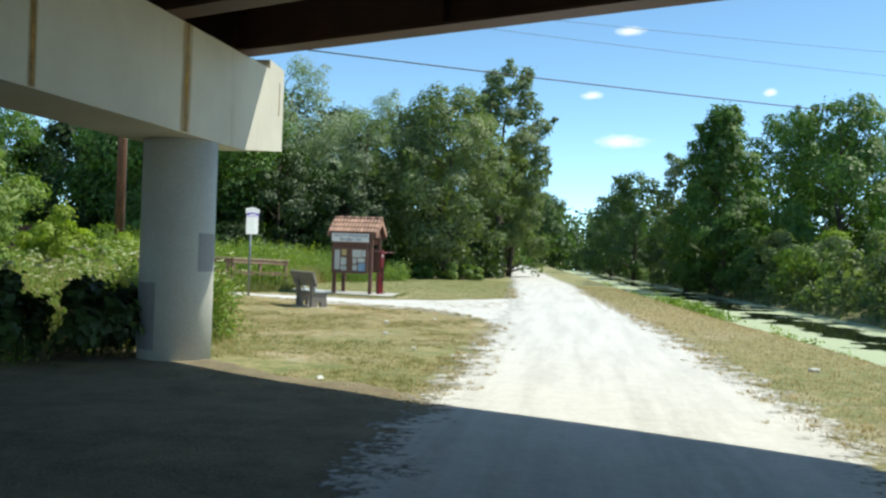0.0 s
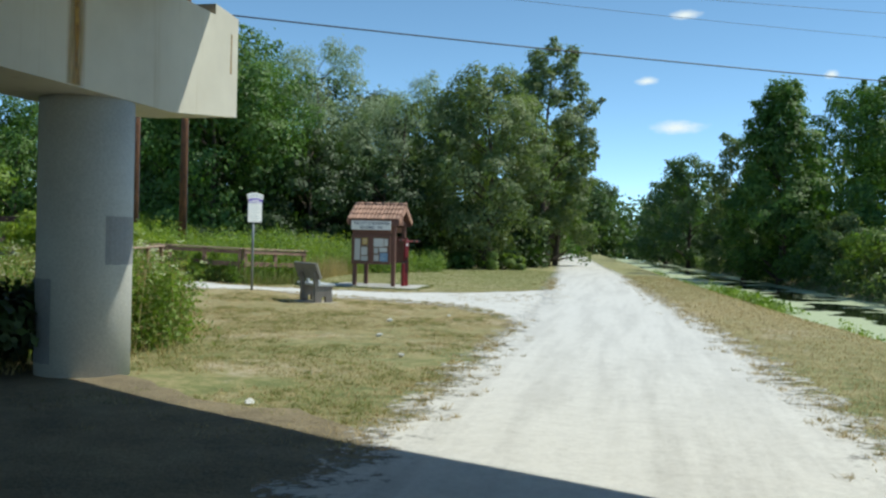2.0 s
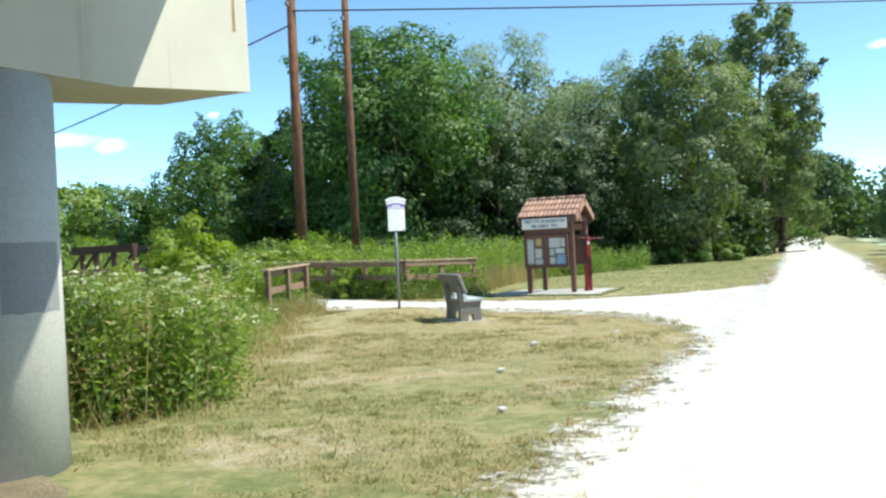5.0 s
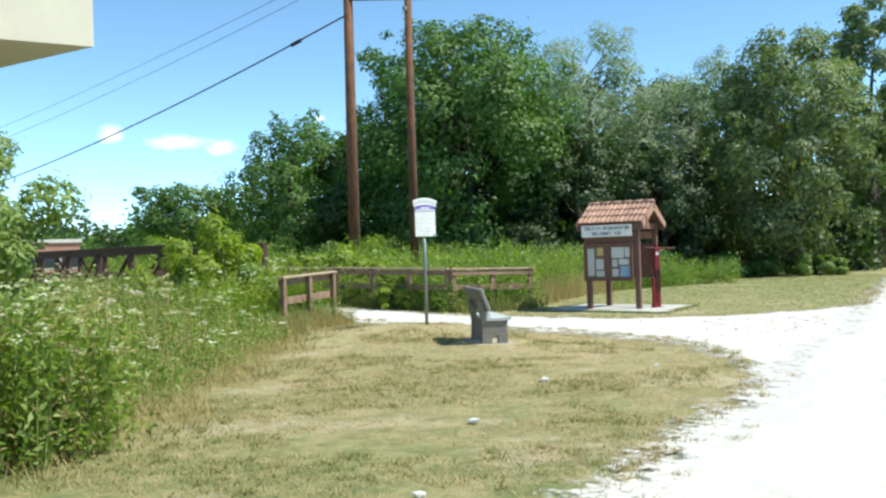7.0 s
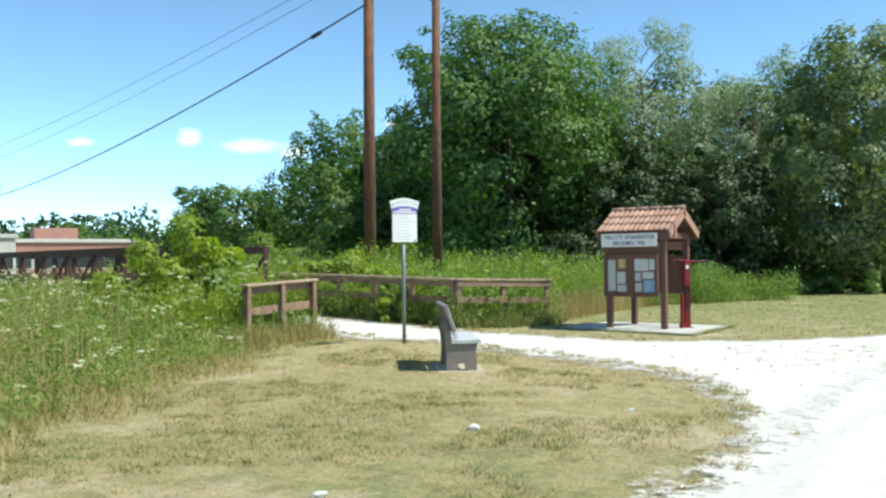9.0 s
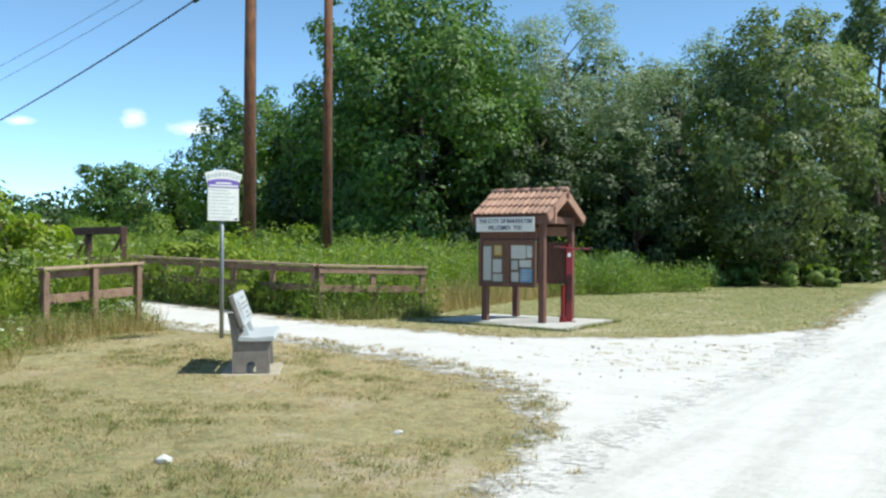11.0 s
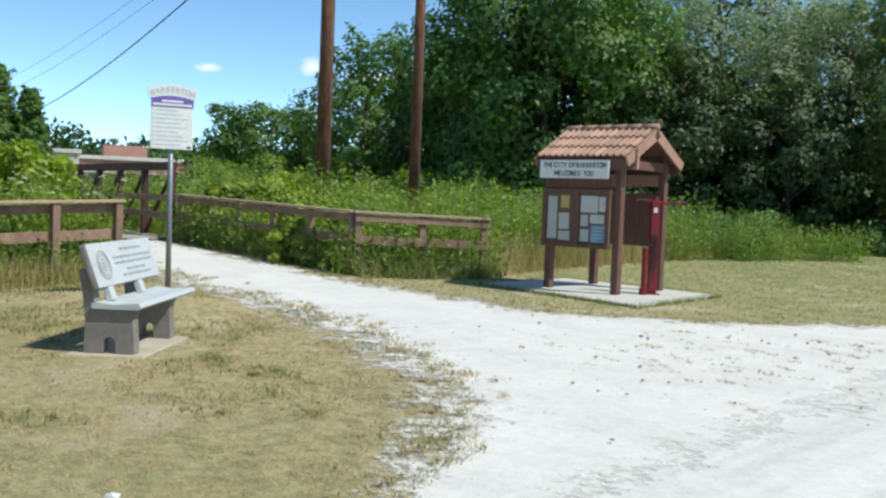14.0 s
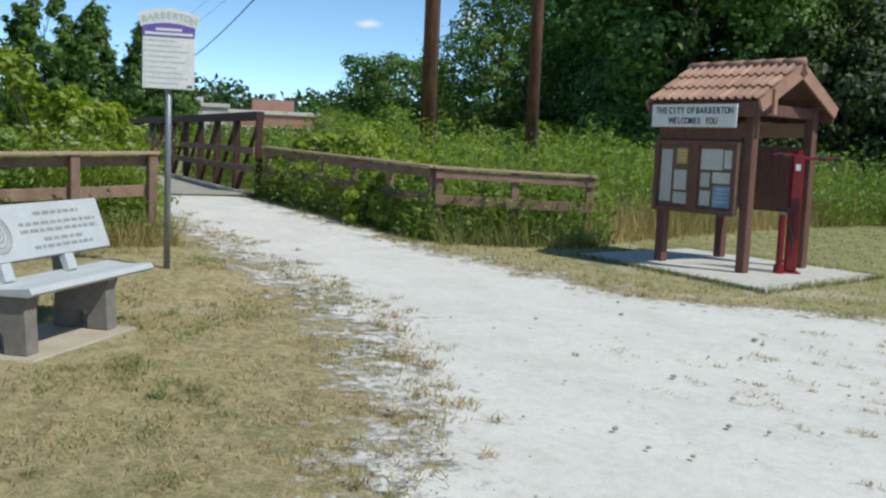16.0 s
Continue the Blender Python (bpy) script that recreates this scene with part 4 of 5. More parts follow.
def tree(x, y, h, r, seed, leaf, n, label, base=0.12, size=0.24, slim=0.55, shape="round", trunk=0.22, lean=0.0, nclump=46):
    rnd = np.random.default_rng(seed)
    root = thing("tree", pose(x, y, gz(x, y)), label, "tree")
    bm = bmesh.new()
    top = (lean * h, 0.1 * rnd.normal(), h * 0.82)
    tp = limb_pts((0, 0, -0.3), top, rnd, 0.05, 8)
    tube_bm(bm, tp, [trunk * (1 - 0.85 * k / 7) for k in range(8)], 9)
    clumps = []
    for k in range(nclump):
        u = (k + 0.5) / nclump
        z = h * (base + (1 - base) * (0.03 + 0.94 * u ** 0.85))
        f = (z / h - base) / (1 - base)
        wide = {"round": math.sin(math.pi * min(0.97, 0.16 + 0.80 * f)) ** 0.62, "cone": 0.12 + 0.95 * (1 - f) ** 0.8 * min(1, 0.35 + 3.5 * f), "column": 0.35 + 0.65 * math.sin(math.pi * min(0.98, 0.2 + 0.75 * f)), "open": math.sin(math.pi * min(0.95, 0.1 + 0.8 * f)) ** 0.8}[shape]
        a = k * 2.39996 + rnd.normal(0, 0.35)
        rr = r * wide * rnd.uniform(0.45, 0.92)
        cr = r * rnd.uniform(0.17, 0.34) * (0.55 + 0.45 * wide)
        cx, cy = rr * math.cos(a) + lean * z, rr * math.sin(a)
        clumps.append((cx, cy, z, cr))
        if k % 3 == 0:
            zb = max(0.3, z - 0.45 * rr - 0.8)
            sp = (lean * zb, 0, zb)
            tube_bm(bm, limb_pts(sp, (cx, cy, z), rnd, 0.10, 5), [trunk * 0.42 * (1 - zb / h) + 0.02, trunk * 0.3 * (1 - zb / h) + 0.018, 0.03, 0.02, 0.012], 5)
    # a few stray shoots that break the outline
    for k in range(nclump // 2):
        c = clumps[rnd.integers(len(clumps))]
        o = unit(np.array([c[0] - lean * c[2], c[1], 0.55 * r * rnd.random() + 0.2]))
        p = np.array(c[:3]) + o * c[3] * rnd.uniform(0.9, 1.5)
        clumps.append((*p, c[3] * rnd.uniform(0.25, 0.5)))
    part("trunk", bm, M_BARK, root, "", True)
    crown = new("crown", quads_mesh("crown", crown_quads(rnd, n, clumps, size, slim), leaf))
    crown.parent = root
    return root


tree(-13.7, 17.6, 12.7, 5.7, 11, L_MAPLE, 36000, "large full green maple tree behind the utility poles", 0.03, 0.24, nclump=80)
tree(-17.5, 20.5, 11.6, 4.8, 12, L_DARK, 14000, "dark green broadleaf tree at the wood's edge", 0.03, 0.25)
tree(-27.5, 21.5, 9.8, 4.2, 13, L_MAPLE, 13000, "rounded green tree at the wood's edge", 0.02, 0.25)
tree(-35.5, 21.5, 6.2, 4.2, 14, L_MAPLE, 17000, "low light green tree beyond the weeds", 0.02, 0.24)
tree(-33, 27, 8.6, 3.6, 15, L_MAPLE, 8000, "green tree behind the low bushes", 0.04, 0.26)
tree(-11.0, 27.5, 13.8, 5.9, 16, L_SILVER, 30000, "silvery green willow tree in the wood", 0.06, 0.24, 0.28, "round", 0.26)
tree(-6.8, 31, 11.8, 4.3, 17, L_SILVER, 20000, "silver-leaved leaning tree with open crown", 0.12, 0.22, 0.3, "open", 0.2, 0.06)
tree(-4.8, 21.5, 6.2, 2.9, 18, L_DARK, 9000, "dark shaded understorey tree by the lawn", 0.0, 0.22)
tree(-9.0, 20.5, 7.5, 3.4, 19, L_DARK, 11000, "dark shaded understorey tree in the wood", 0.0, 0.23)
tree(0.2, 25.2, 11.7, 4.4, 20, L_OLIVE, 27000, "large olive green ash tree beside the trail", 0.03, 0.24, 0.5, nclump=72)
tree(3.2, 38.5, 9.5, 3.2, 21, L_OLIVE, 12000, "olive green tree leaning toward the trail", 0.02, 0.24, 0.5)
tree(3.0, 35.0, 15.2, 3.7, 22, L_OLIVE, 24000, "tall grey-green poplar standing above the other trees", 0.10, 0.24, 0.6, "column", 0.3)
tree(-5, 42, 13.0, 4.6, 23, L_DARK, 12000, "dark green tree deep in the wood", 0.05, 0.3)
tree(1.2, 56, 11.5, 3.8, 24, L_MAPLE, 10000, "green tree overhanging the trail", 0.03, 0.3)
tree(-1.0, 72, 11.0, 4.2, 25, L_FAR, 9000, "pale green tree far along the trail", 0.03, 0.34)
tree(-3.0, 92, 11.5, 4.6, 26, L_FAR, 8000, "pale green tree far along the trail", 0.02, 0.38)
tree(-6.0, 120, 13, 6, 27, L_FAR, 8000, "hazy tree closing the end of the trail", 0.0, 0.5)
tree(2.0, 125, 12, 6, 28, L_FAR, 8000, "hazy tree closing the end of the trail", 0.0, 0.5)
tree(16.9, 27.5, 11.6, 3.7, 30, L_MAPLE, 30000, "dense green conical tree on the far canal bank", 0.02, 0.24, 0.5, "cone", 0.2, nclump=90)
tree(15.6, 33.5, 9.8, 2.6, 31, L_OLIVE, 9000, "slim yellow-green tree on the far canal bank", 0.05, 0.24, 0.5, "column")
tree(13.8, 66, 11.0, 4.0, 32, L_FAR, 9000, "grey-green tree on the far canal bank", 0.03, 0.32)
tree(12.2, 84, 10, 4.2, 33, L_FAR, 8000, "grey-green tree on the far canal bank", 0.02, 0.36)
tree(22.8, 38.5, 12.6, 3.8, 34, L_MAPLE, 12000, "bright green tree behind the canal bank", 0.05, 0.27, 0.55, "column")
tree(22.4, 22.5, 10.8, 4.2, 35, L_MAPLE, 17000, "broad green tree on the far canal bank", 0.04, 0.24)
tree(27.5, 28, 13.8, 2.6, 36, L_DARK, 8000, "dark pointed conifer behind the canal trees", 0.05, 0.26, 0.3, "cone")
tree(28, 13, 10.5, 4.4, 37, L_MAPLE, 11000, "broad green tree on the far canal bank", 0.04, 0.26)
tree(27, 42, 11.5, 4.6, 38, L_DARK, 9000, "filler tree in the wood, leaves coloured dark for shade beyond the canal", 0.0, 0.32)
tree(19.5, 48, 9.5, 4.4, 39, L_DARK, 9000, "filler tree in the wood, leaves coloured dark for shade beyond the canal", 0.0, 0.32)
tree(-4.7, -13.9, 3.6, 1.7, 40, L_WEED, 9000, "small willowy sapling with drooping pale leaves", 0.12, 0.17, 0.28, "open", 0.06, 0, 26)
tree(-70.3, 12, 11.6, 3.6, 41, L_MAPLE, 16000, "green rounded tree beyond the footbridge", 0.0, 0.4, 0.5)
tree(-65.2, 18.1, 10.4, 2.9, 49, L_MAPLE, 20000, "green pointed conifer beyond the footbridge", 0.0, 0.30, 0.5, "cone", nclump=150)
tree(-63.6, 20.0, 8.6, 2.2, 50, L_MAPLE, 15000, "green pointed conifer beyond the footbridge", 0.0, 0.30, 0.5, "cone", nclump=130)
tree(-72, 4.5, 12.8, 5.4, 42, L_DARK, 9000, "dark rounded tree beyond the footbridge", 0.02, 0.36)
tree(-68, 14.9, 11.4, 3.0, 43, L_MAPLE, 20000, "green pointed conifer beyond the footbridge", 0.0, 0.30, 0.5, "cone", nclump=150)
tree(-78, -8, 11.5, 6, 44, L_DARK, 8000, "dark rounded tree beyond the footbridge", 0.02, 0.38)
tree(-34, 33, 10.5, 5, 46, L_MAPLE, 8000, "green tree filling the wood's edge", 0.0, 0.34)
# filler trees added to close sky gaps; dark leaves stand for shaded depth
tree(-22, 30, 11.5, 5.5, 47, L_DARK, 9000, "filler tree in the wood, leaves coloured dark for shade", 0.0, 0.34)
tree(-9.5, 38, 12, 5.5, 51, L_DARK, 11000, "filler tree in the wood, leaves coloured dark for shade", 0.0, 0.42)
tree(-16.5, 26, 11, 5.5, 52, L_DARK, 12000, "filler tree in the wood, leaves coloured dark for shade", 0.0, 0.42)
tree(-3.5, 37, 8.5, 4.6, 53, L_DARK, 10000, "filler tree in the wood, leaves coloured dark for shade", 0.0, 0.42)
tree(-23, 24, 9.0, 4.6, 54, L_DARK, 9000, "filler tree in the wood, leaves coloured dark for shade", 0.0, 0.42)
tree(-9.5, 25, 6.5, 4.2, 55, L_DARK, 12000, "filler tree in the wood, leaves coloured dark for shade", 0.0, 0.40)
tree(-15, 36, 13, 6, 48, L_DARK, 9000, "filler tree in the wood, leaves coloured dark for shade", 0.0, 0.36)


def bush(x, y, h, r, seed, leaf, n, label, size=0.15, slim=0.55):
    rnd = np.random.default_rng(seed)
    root = thing("bush", pose(x, y, gz(x, y)), label, "bush")
    clumps, bm = [], bmesh.new()
    for k in range(22):
        a, q = rnd.uniform(0, 6.28), rnd.random() ** 0.6
        z = h * rnd.uniform(0.12, 0.9) * (1 - 0.35 * q)
        p = (r * q * math.cos(a), r * q * math.sin(a), z)
        clumps.append((*p, min(r, h) * rnd.uniform(0.16, 0.32)))
        if k % 2 == 0:
            tube_bm(bm, limb_pts((p[0] * 0.15, p[1] * 0.15, -0.1), p, rnd, 0.1, 4), [0.025, 0.02, 0.014, 0.008], 5)
    part("stem", bm, M_BARK, root)
    cr = new("leaves", quads_mesh("leaves", crown_quads(rnd, n, clumps, size, slim), leaf))
    cr.parent = root
    return root


for k, (x, y, h, r, lf) in enumerate([(20.6, 8.5, 3.6, 2.6, L_OLIVE), (19.8, 13.5, 3.2, 2.3, L_WEED), (19.3, 18, 3.8, 2.4, L_OLIVE), (18.7, 22.5, 3.0, 2.0, L_MAPLE), (18.6, 31, 3.0, 2.0, L_DARK), (17.8, 37, 3.2, 2.2, L_DARK), (17.0, 44, 3.4, 2.4, L_DARK), (16.2, 53, 3.6, 2.6, L_DARK), (21.5, 4, 3.4, 2.5, L_OLIVE), (14.6, 74, 4, 3, L_FAR), (11.6, 95, 4.5, 3.4, L_FAR)]):
    bush(x, y, h, r, 60 + k, lf, 6500, "rounded shrub on the far canal bank", 0.19)
for k, (x, y, h, r, lf) in enumerate([(-14.5, 11.5, 2.6, 2.4, L_WEED), (-11.0, 13.2, 2.2, 2.2, L_DARK), (-19, 12, 2.8, 2.6, L_WEED), (-7.5, 15.5, 2.4, 2.2, L_DARK), (-5.2, 18.2, 1.9, 1.6, L_MAPLE), (-24, 13, 3.0, 2.8, L_WEED), (-30, 12.5, 3.2, 3.0, L_WEED), (-1.6, 21.8, 1.4, 1.7, L_MAPLE), (1.4, 23.5, 1.1, 1.2, L_WEED), (-9.5, 17, 3.2, 2.6, L_DARK)]):
    bush(x, y, h, r, 80 + k, lf, 6000, "leafy green shrub at the wood's edge", 0.17)
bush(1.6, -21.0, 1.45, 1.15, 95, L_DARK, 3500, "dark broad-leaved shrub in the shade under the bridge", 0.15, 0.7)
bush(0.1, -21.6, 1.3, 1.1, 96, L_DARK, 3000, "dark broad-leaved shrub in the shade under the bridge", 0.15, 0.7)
bush(-8.4, 0.6, 1.9, 1.5, 97, L_LIME, 4500, "yellow-green shrub growing through the wooden rail", 0.13)
bush(-6.2, 0.0, 1.6, 1.2, 98, L_LIME, 4000, "yellow-green shrub growing through the wooden rail", 0.12)
bush(-9.2, 0.0, 1.9, 0.85, 107, L_LIME, 4000, "yellow-green shrub where the rail meets the footbridge", 0.12)
bush(-10.2, 1.8, 2.2, 1.3, 99, L_LIME, 4500, "yellow-green shrub beside the footbridge", 0.13)
bush(-8.0, -6.6, 1.5, 1.5, 101, L_LIME, 5000, "yellow-green shrub among the tall weeds", 0.13)
bush(-6.3, -6.4, 2.75, 1.6, 104, L_LIME, 5000, "yellow-green shrub among the tall weeds", 0.13)
bush(-8.2, -4.9, 2.0, 0.9, 106, L_LIME, 4500, "yellow-green shrub hiding the end of the footbridge", 0.13)
bush(-4.9, -7.0, 1.6, 1.0, 105, L_WEED, 2500, "leafy green weed bush behind the rail", 0.11)
bush(-4.3, -0.75, 1.35, 0.75, 108, L_LIME, 1800, "yellow-green weed shrub pressing over the rail", 0.13, 0.6)
bush(-5.0, -1.15, 0.9, 0.6, 103, L_LIME, 1200, "broad-leaved yellow-green weed poking through the rail", 0.16, 0.6)


# ---- undergrowth and far woods ----
def leaf_bank(name, n, x0, x1, y0, y1, h, size, seed, leaf, label, keep=None):
    """A bank of leaves with an uneven top."""
    rnd = np.random.default_rng(seed)
    p = np.stack([rnd.uniform(x0, x1, n), rnd.uniform(y0, y1, n)], -1)
    if keep is not None:
        p = p[keep(p[:, 0], p[:, 1])]
    k = 6.0 / max(6.0, (x1 - x0) ** 0.5 * 3)
    top = np.array([0.62 + 0.55 * noise.noise(Vector((a * 0.22 * k * 2, b * 0.22 * k * 2, seed))) + 0.3 * noise.noise(Vector((a * 0.7 * k, b * 0.7 * k, seed))) for a, b in p])
    z = rnd.random(len(p)) ** 0.7 * np.clip(top, 0.2, 1.3) * h
    c = np.concatenate([p, (lift(p[:, 0], p[:, 1]) + z)[:, None]], 1)
    return tagged(new(name, quads_mesh(name, leaves(c, rnd.normal(0, 1, c.shape) + np.array([0.3, 0, 0.8]), size, rnd, 0.6), leaf)), label, "undergrowth", "", "stuff")


# the wood's inner shade is put into the undergrowth's dark leaf colour
leaf_bank("undergrowth", 60000, -48, -3.5, 23, 38, 5.0, 0.42, 3, L_DARK, "dense undergrowth inside the wood, coloured dark for shade")
leaf_bank("undergrowth", 30000, -10, 3.5, 28, 75, 5.0, 0.42, 4, L_DARK, "dense undergrowth along the trail, coloured dark for shade", lambda x, y: x < trail_mid(y) - 2.2)
leaf_bank("undergrowth", 45000, 12, 40, -2, 100, 5.0, 0.45, 5, L_DARK, "dense undergrowth beyond the canal, coloured dark for shade", lambda x, y: x > bank_x(y) + bank_w(y) + 3.0)
leaf_bank("bank_shrubs", 150000, 8, 24, -12, 80, 2.4, 0.24, 12, L_OLIVE, "low shrubs crowding the far canal bank", lambda x, y: (x > bank_x(y) + bank_w(y) - 0.25) & (x < bank_x(y) + bank_w(y) + 3.4))
leaf_bank("far_woods", 26000, -40, 45, 118, 160, 13, 0.9, 6, L_FAR, "hazy woods closing the end of the canal")
leaf_bank("far_woods", 60000, -300, -150, -60, 190, 15, 1.5, 8, L_DARK, "distant tree line behind the low buildings")
leaf_bank("far_woods", 16000, -130, -50, 60, 110, 9, 0.9, 9, L_MAPLE, "distant green tree line beyond the weeds")


# ---- weeds ----
def weed_edge(y):
    """The lawn's edge toward the tall weeds."""
    return np.interp(y, [-24, -20, -18, -17, -16.4, -15, -13.3, -11.6, -9.1, -7.9, -7.4], [1.6, 2.2, 2.45, 2.4, 2.1, 1.15, 0.25, -0.85, -2.1, -3.2, -3.7])


def scatter(n, x0, x1, y0, y1, keep, rnd):
    p = np.stack([rnd.uniform(x0, x1, n), rnd.uniform(y0, y1, n)], -1)
    return p[keep(p[:, 0], p[:, 1])]


def plants(pos, h0, h1, nleaf, size, slim, rnd, spread=0.16, grow=None):
    """Stems with leaves all along them."""
    n = len(pos)
    h = rnd.uniform(h0, h1, n) * (0.75 + 0.5 * np.array([noise.noise(Vector((p[0] * 0.4, p[1] * 0.4, 3))) + 0.5 for p in pos]))
    if grow is not None:
        h = h * grow
    z = lift(pos[:, 0], pos[:, 1]) - 0.02
    foot = np.concatenate([pos, z[:, None]], 1)
    lean = np.concatenate([rnd.normal(0, 0.16, (n, 2)), np.ones((n, 1))], 1)
    tip = foot + lean * h[:, None]
    side = np.concatenate([unit(rnd.normal(0, 1, (n, 2))), np.zeros((n, 1))], 1) * 0.008
    stems = np.stack([foot - side, foot + side, tip + side * 0.4, tip - side * 0.4], 1)
    t = rnd.uniform(0.12, 1.0, (n, nleaf))
    c = foot[:, None] + (tip - foot)[:, None] * t[..., None] + rnd.normal(0, 1, (n, nleaf, 3)) * np.array([spread, spread, 0.05]) * (1.2 - t[..., None] * 0.7)
    c = c.reshape(-1, 3)
    c[:, 2] = np.maximum(c[:, 2], lift(c[:, 0], c[:, 1]) + 0.03)
    lv = leaves(c, np.tile(np.array([[0, 0, 1.0]]), (len(c), 1)), size, rnd, slim)
    return np.concatenate([stems, lv]), tip


def blades(pos, h0, h1, width, bend, rnd, hn=None):
    """Grass blades: slim upright quads that lean and taper."""
    n = len(pos)
    h = rnd.uniform(h0, h1, n) if hn is None else hn
    foot = np.concatenate([pos, (ground_at(pos[:, 0], pos[:, 1]) - 0.004)[:, None]], 1)
    d = np.concatenate([unit(rnd.normal(0, 1, (n, 2))), np.zeros((n, 1))], 1)
    s = np.stack([-d[:, 1], d[:, 0], 0 * h], -1) * width
    tip = foot + d * (h * bend * rnd.uniform(0.2, 1.3, n))[:, None] + np.array([0, 0, 1]) * h[:, None]
    return np.stack([foot - s, foot + s, tip + s * 0.15, tip - s * 0.15], 1)


def stuff(name, quads, mat, label, category):
    return tagged(new(name, quads_mesh(name, quads, mat)), label, category, "", "stuff")


r1 = np.random.default_rng(21)
in_weeds = lambda x, y: (x < weed_edge(y)) & (y < -4.6 - 0.25 * np.clip(-x - 3, 0, 40) * -0.25) & ~((x > -4.4) & (y > -7.9))
near = scatter(5200, -13, 2.4, -22, -5, in_weeds, r1)
rise_in = lambda p: np.clip(0.42 + 0.42 * (weed_edge(p[:, 1]) - p[:, 0]), 0.42, 1.15)
q, tips = plants(near, 0.5, 1.0, 19, 0.088, 0.34, r1, 0.17, rise_in(near))
stuff("tall_weeds", q, L_WEED, "tall green weeds beside the lawn", "weeds")
dry = scatter(4200, -13, 2.4, -22, -5, in_weeds, r1)
q, _ = plants(dry, 0.5, 1.0, 12, 0.09, 0.15, r1, 0.14, rise_in(dry))
stuff("dry_weeds", q, L_STRAW, "straw-coloured dry stalks among the weeds", "weeds")
far_in = lambda x, y: (y < -4.0 + 0.22 * (-x - 10)) & (x < -11)
q, _ = plants(scatter(4200, -40, -12, -22, 3, far_in, r1), 0.6, 1.05, 11, 0.2, 0.35, r1)
stuff("far_weeds", q, L_WEED, "tall green weeds spreading behind the footbridge", "weeds")
north = lambda x, y: (x < np.interp(y, [-1.3, 0.75, 3, 10, 20, 24], [-3.5, -2.2, -2.9, -3.8, -3.6, -3.0])) & (y > -1.25 - 0.0884 * (x + 3.3)) & ~((x < -9.8) & (y < 0.22 * (-x - 9.8) - 0.3))
nw = scatter(7400, -22, -2.2, -1.3, 14, north, r1)
q, ntips = plants(nw, 1.0, 1.75, 14, 0.15, 0.36, r1, 0.18, np.clip(0.7 + 0.25 * (nw[:, 1] + 0.6), 0.7, 1.0))
q, q2 = q[: len(q) * 2 // 3], q[len(q) * 2 // 3 :]
stuff("tall_weeds", q2, L_LIME, "yellow-green weeds behind the wooden rail", "weeds")
stuff("tall_weeds", q, L_WEED, "tall green weeds behind the wooden rail", "weeds")
reedy = lambda x, y: north(x, y) & (x > -11) & (y > 1.0)
q = blades(scatter(11000, -11, -2.4, 1, 22, reedy, r1), 0.7, 1.45, 0.012, 0.3, r1)
stuff("reeds", q, L_REED, "tall pale green reeds at the lawn's edge", "reeds")
q = blades(scatter(24000, -5.4, -1.4, 1.2, 20, lambda x, y: (np.random.default_rng(5).random(len(x)) > (y - 6) / 14) & (x < np.interp(y, [1.2, 2.5, 8, 17], [-1.9, -2.3, -2.9, -3.2])), r1), 0.2, 0.85, 0.008, 0.5, r1)
stuff("dry_grass", q, L_STRAW, "tall dry golden grass behind the kiosk", "grass")
# lower fringe in front of the weeds and rails
fr = scatter(26000, -5.5, 3.4, -21, -5.6, lambda x, y: (x < weed_edge(y) + 0.55 + 0.3 * np.sin(y * 2.3)) & (x > weed_edge(y) - 1.3), r1)
stuff("fringe_grass", blades(fr, 0.06, 0.30, 0.005, 1.1, r1), L_STRAW, "tawny uncut grass at the weeds' edge", "grass")
fr = scatter(14000, -10, -1.5, -1.7, 1.2, lambda x, y: (y > -1.55 - 0.0884 * (x + 3.3)) & (y < -1.55 - 0.0884 * (x + 3.3) + np.where(x > -3.3, 2.4, 0.7)) & (x < -3.0 + 0.604 * (y + 1.39) + 0.35), r1)
stuff("fringe_grass", blades(fr, 0.12, 0.5, 0.008, 0.6, r1), L_TUFT, "uncut green grass under the wooden rail", "grass")

# weeds pressing round the rails
rl = scatter(500, -4.9, -2.9, -8.3, -5.3, lambda x, y: np.abs((x + 3.65) + 0.245 * (y + 6.6)) < 0.5, r1)
rl = rl[((rl[:, 0] + 3.65) + 0.245 * (rl[:, 1] + 6.6) < 0) | (r1.random(len(rl)) < 0.35)]
bh = scatter(900, -6.4, -3.6, -9.0, -5.3, lambda x, y: np.abs((x + 4.75) + 0.245 * (y + 6.6)) < 0.85, r1)
q, tips2 = plants(bh, 0.75, 1.35, 15, 0.10, 0.34, r1)
stuff("tall_weeds", q, L_LIME, "yellow-green weeds rising behind the wooden rail", "weeds")
fb = scatter(5000, -4.6, -2.7, -8.6, -5.3, lambda x, y: np.abs((x + 3.6) + 0.245 * (y + 6.6)) < 0.5, r1)
stuff("dry_grass", blades(fb, 0.12, 0.5, 0.006, 0.6, r1), L_STRAW, "golden dry grass round the rail posts", "grass")
q, _ = plants(rl, 0.3, 0.7, 13, 0.10, 0.32, r1)
stuff("rail_weeds", q, L_WEED, "green weeds pressing round the wooden rail", "weeds")
rr = scatter(2300, -9.8, -1.7, -1.9, 1.0, lambda x, y: np.where(x < -3.3, np.abs(y + 1.20 + 0.0884 * (x + 3.3)) < 0.42, np.abs(x + 3.34 - 0.604 * (y + 1.39)) < 0.38), r1)
q, _ = plants(rr, 0.35, 1.0, 13, 0.10, 0.40, r1)
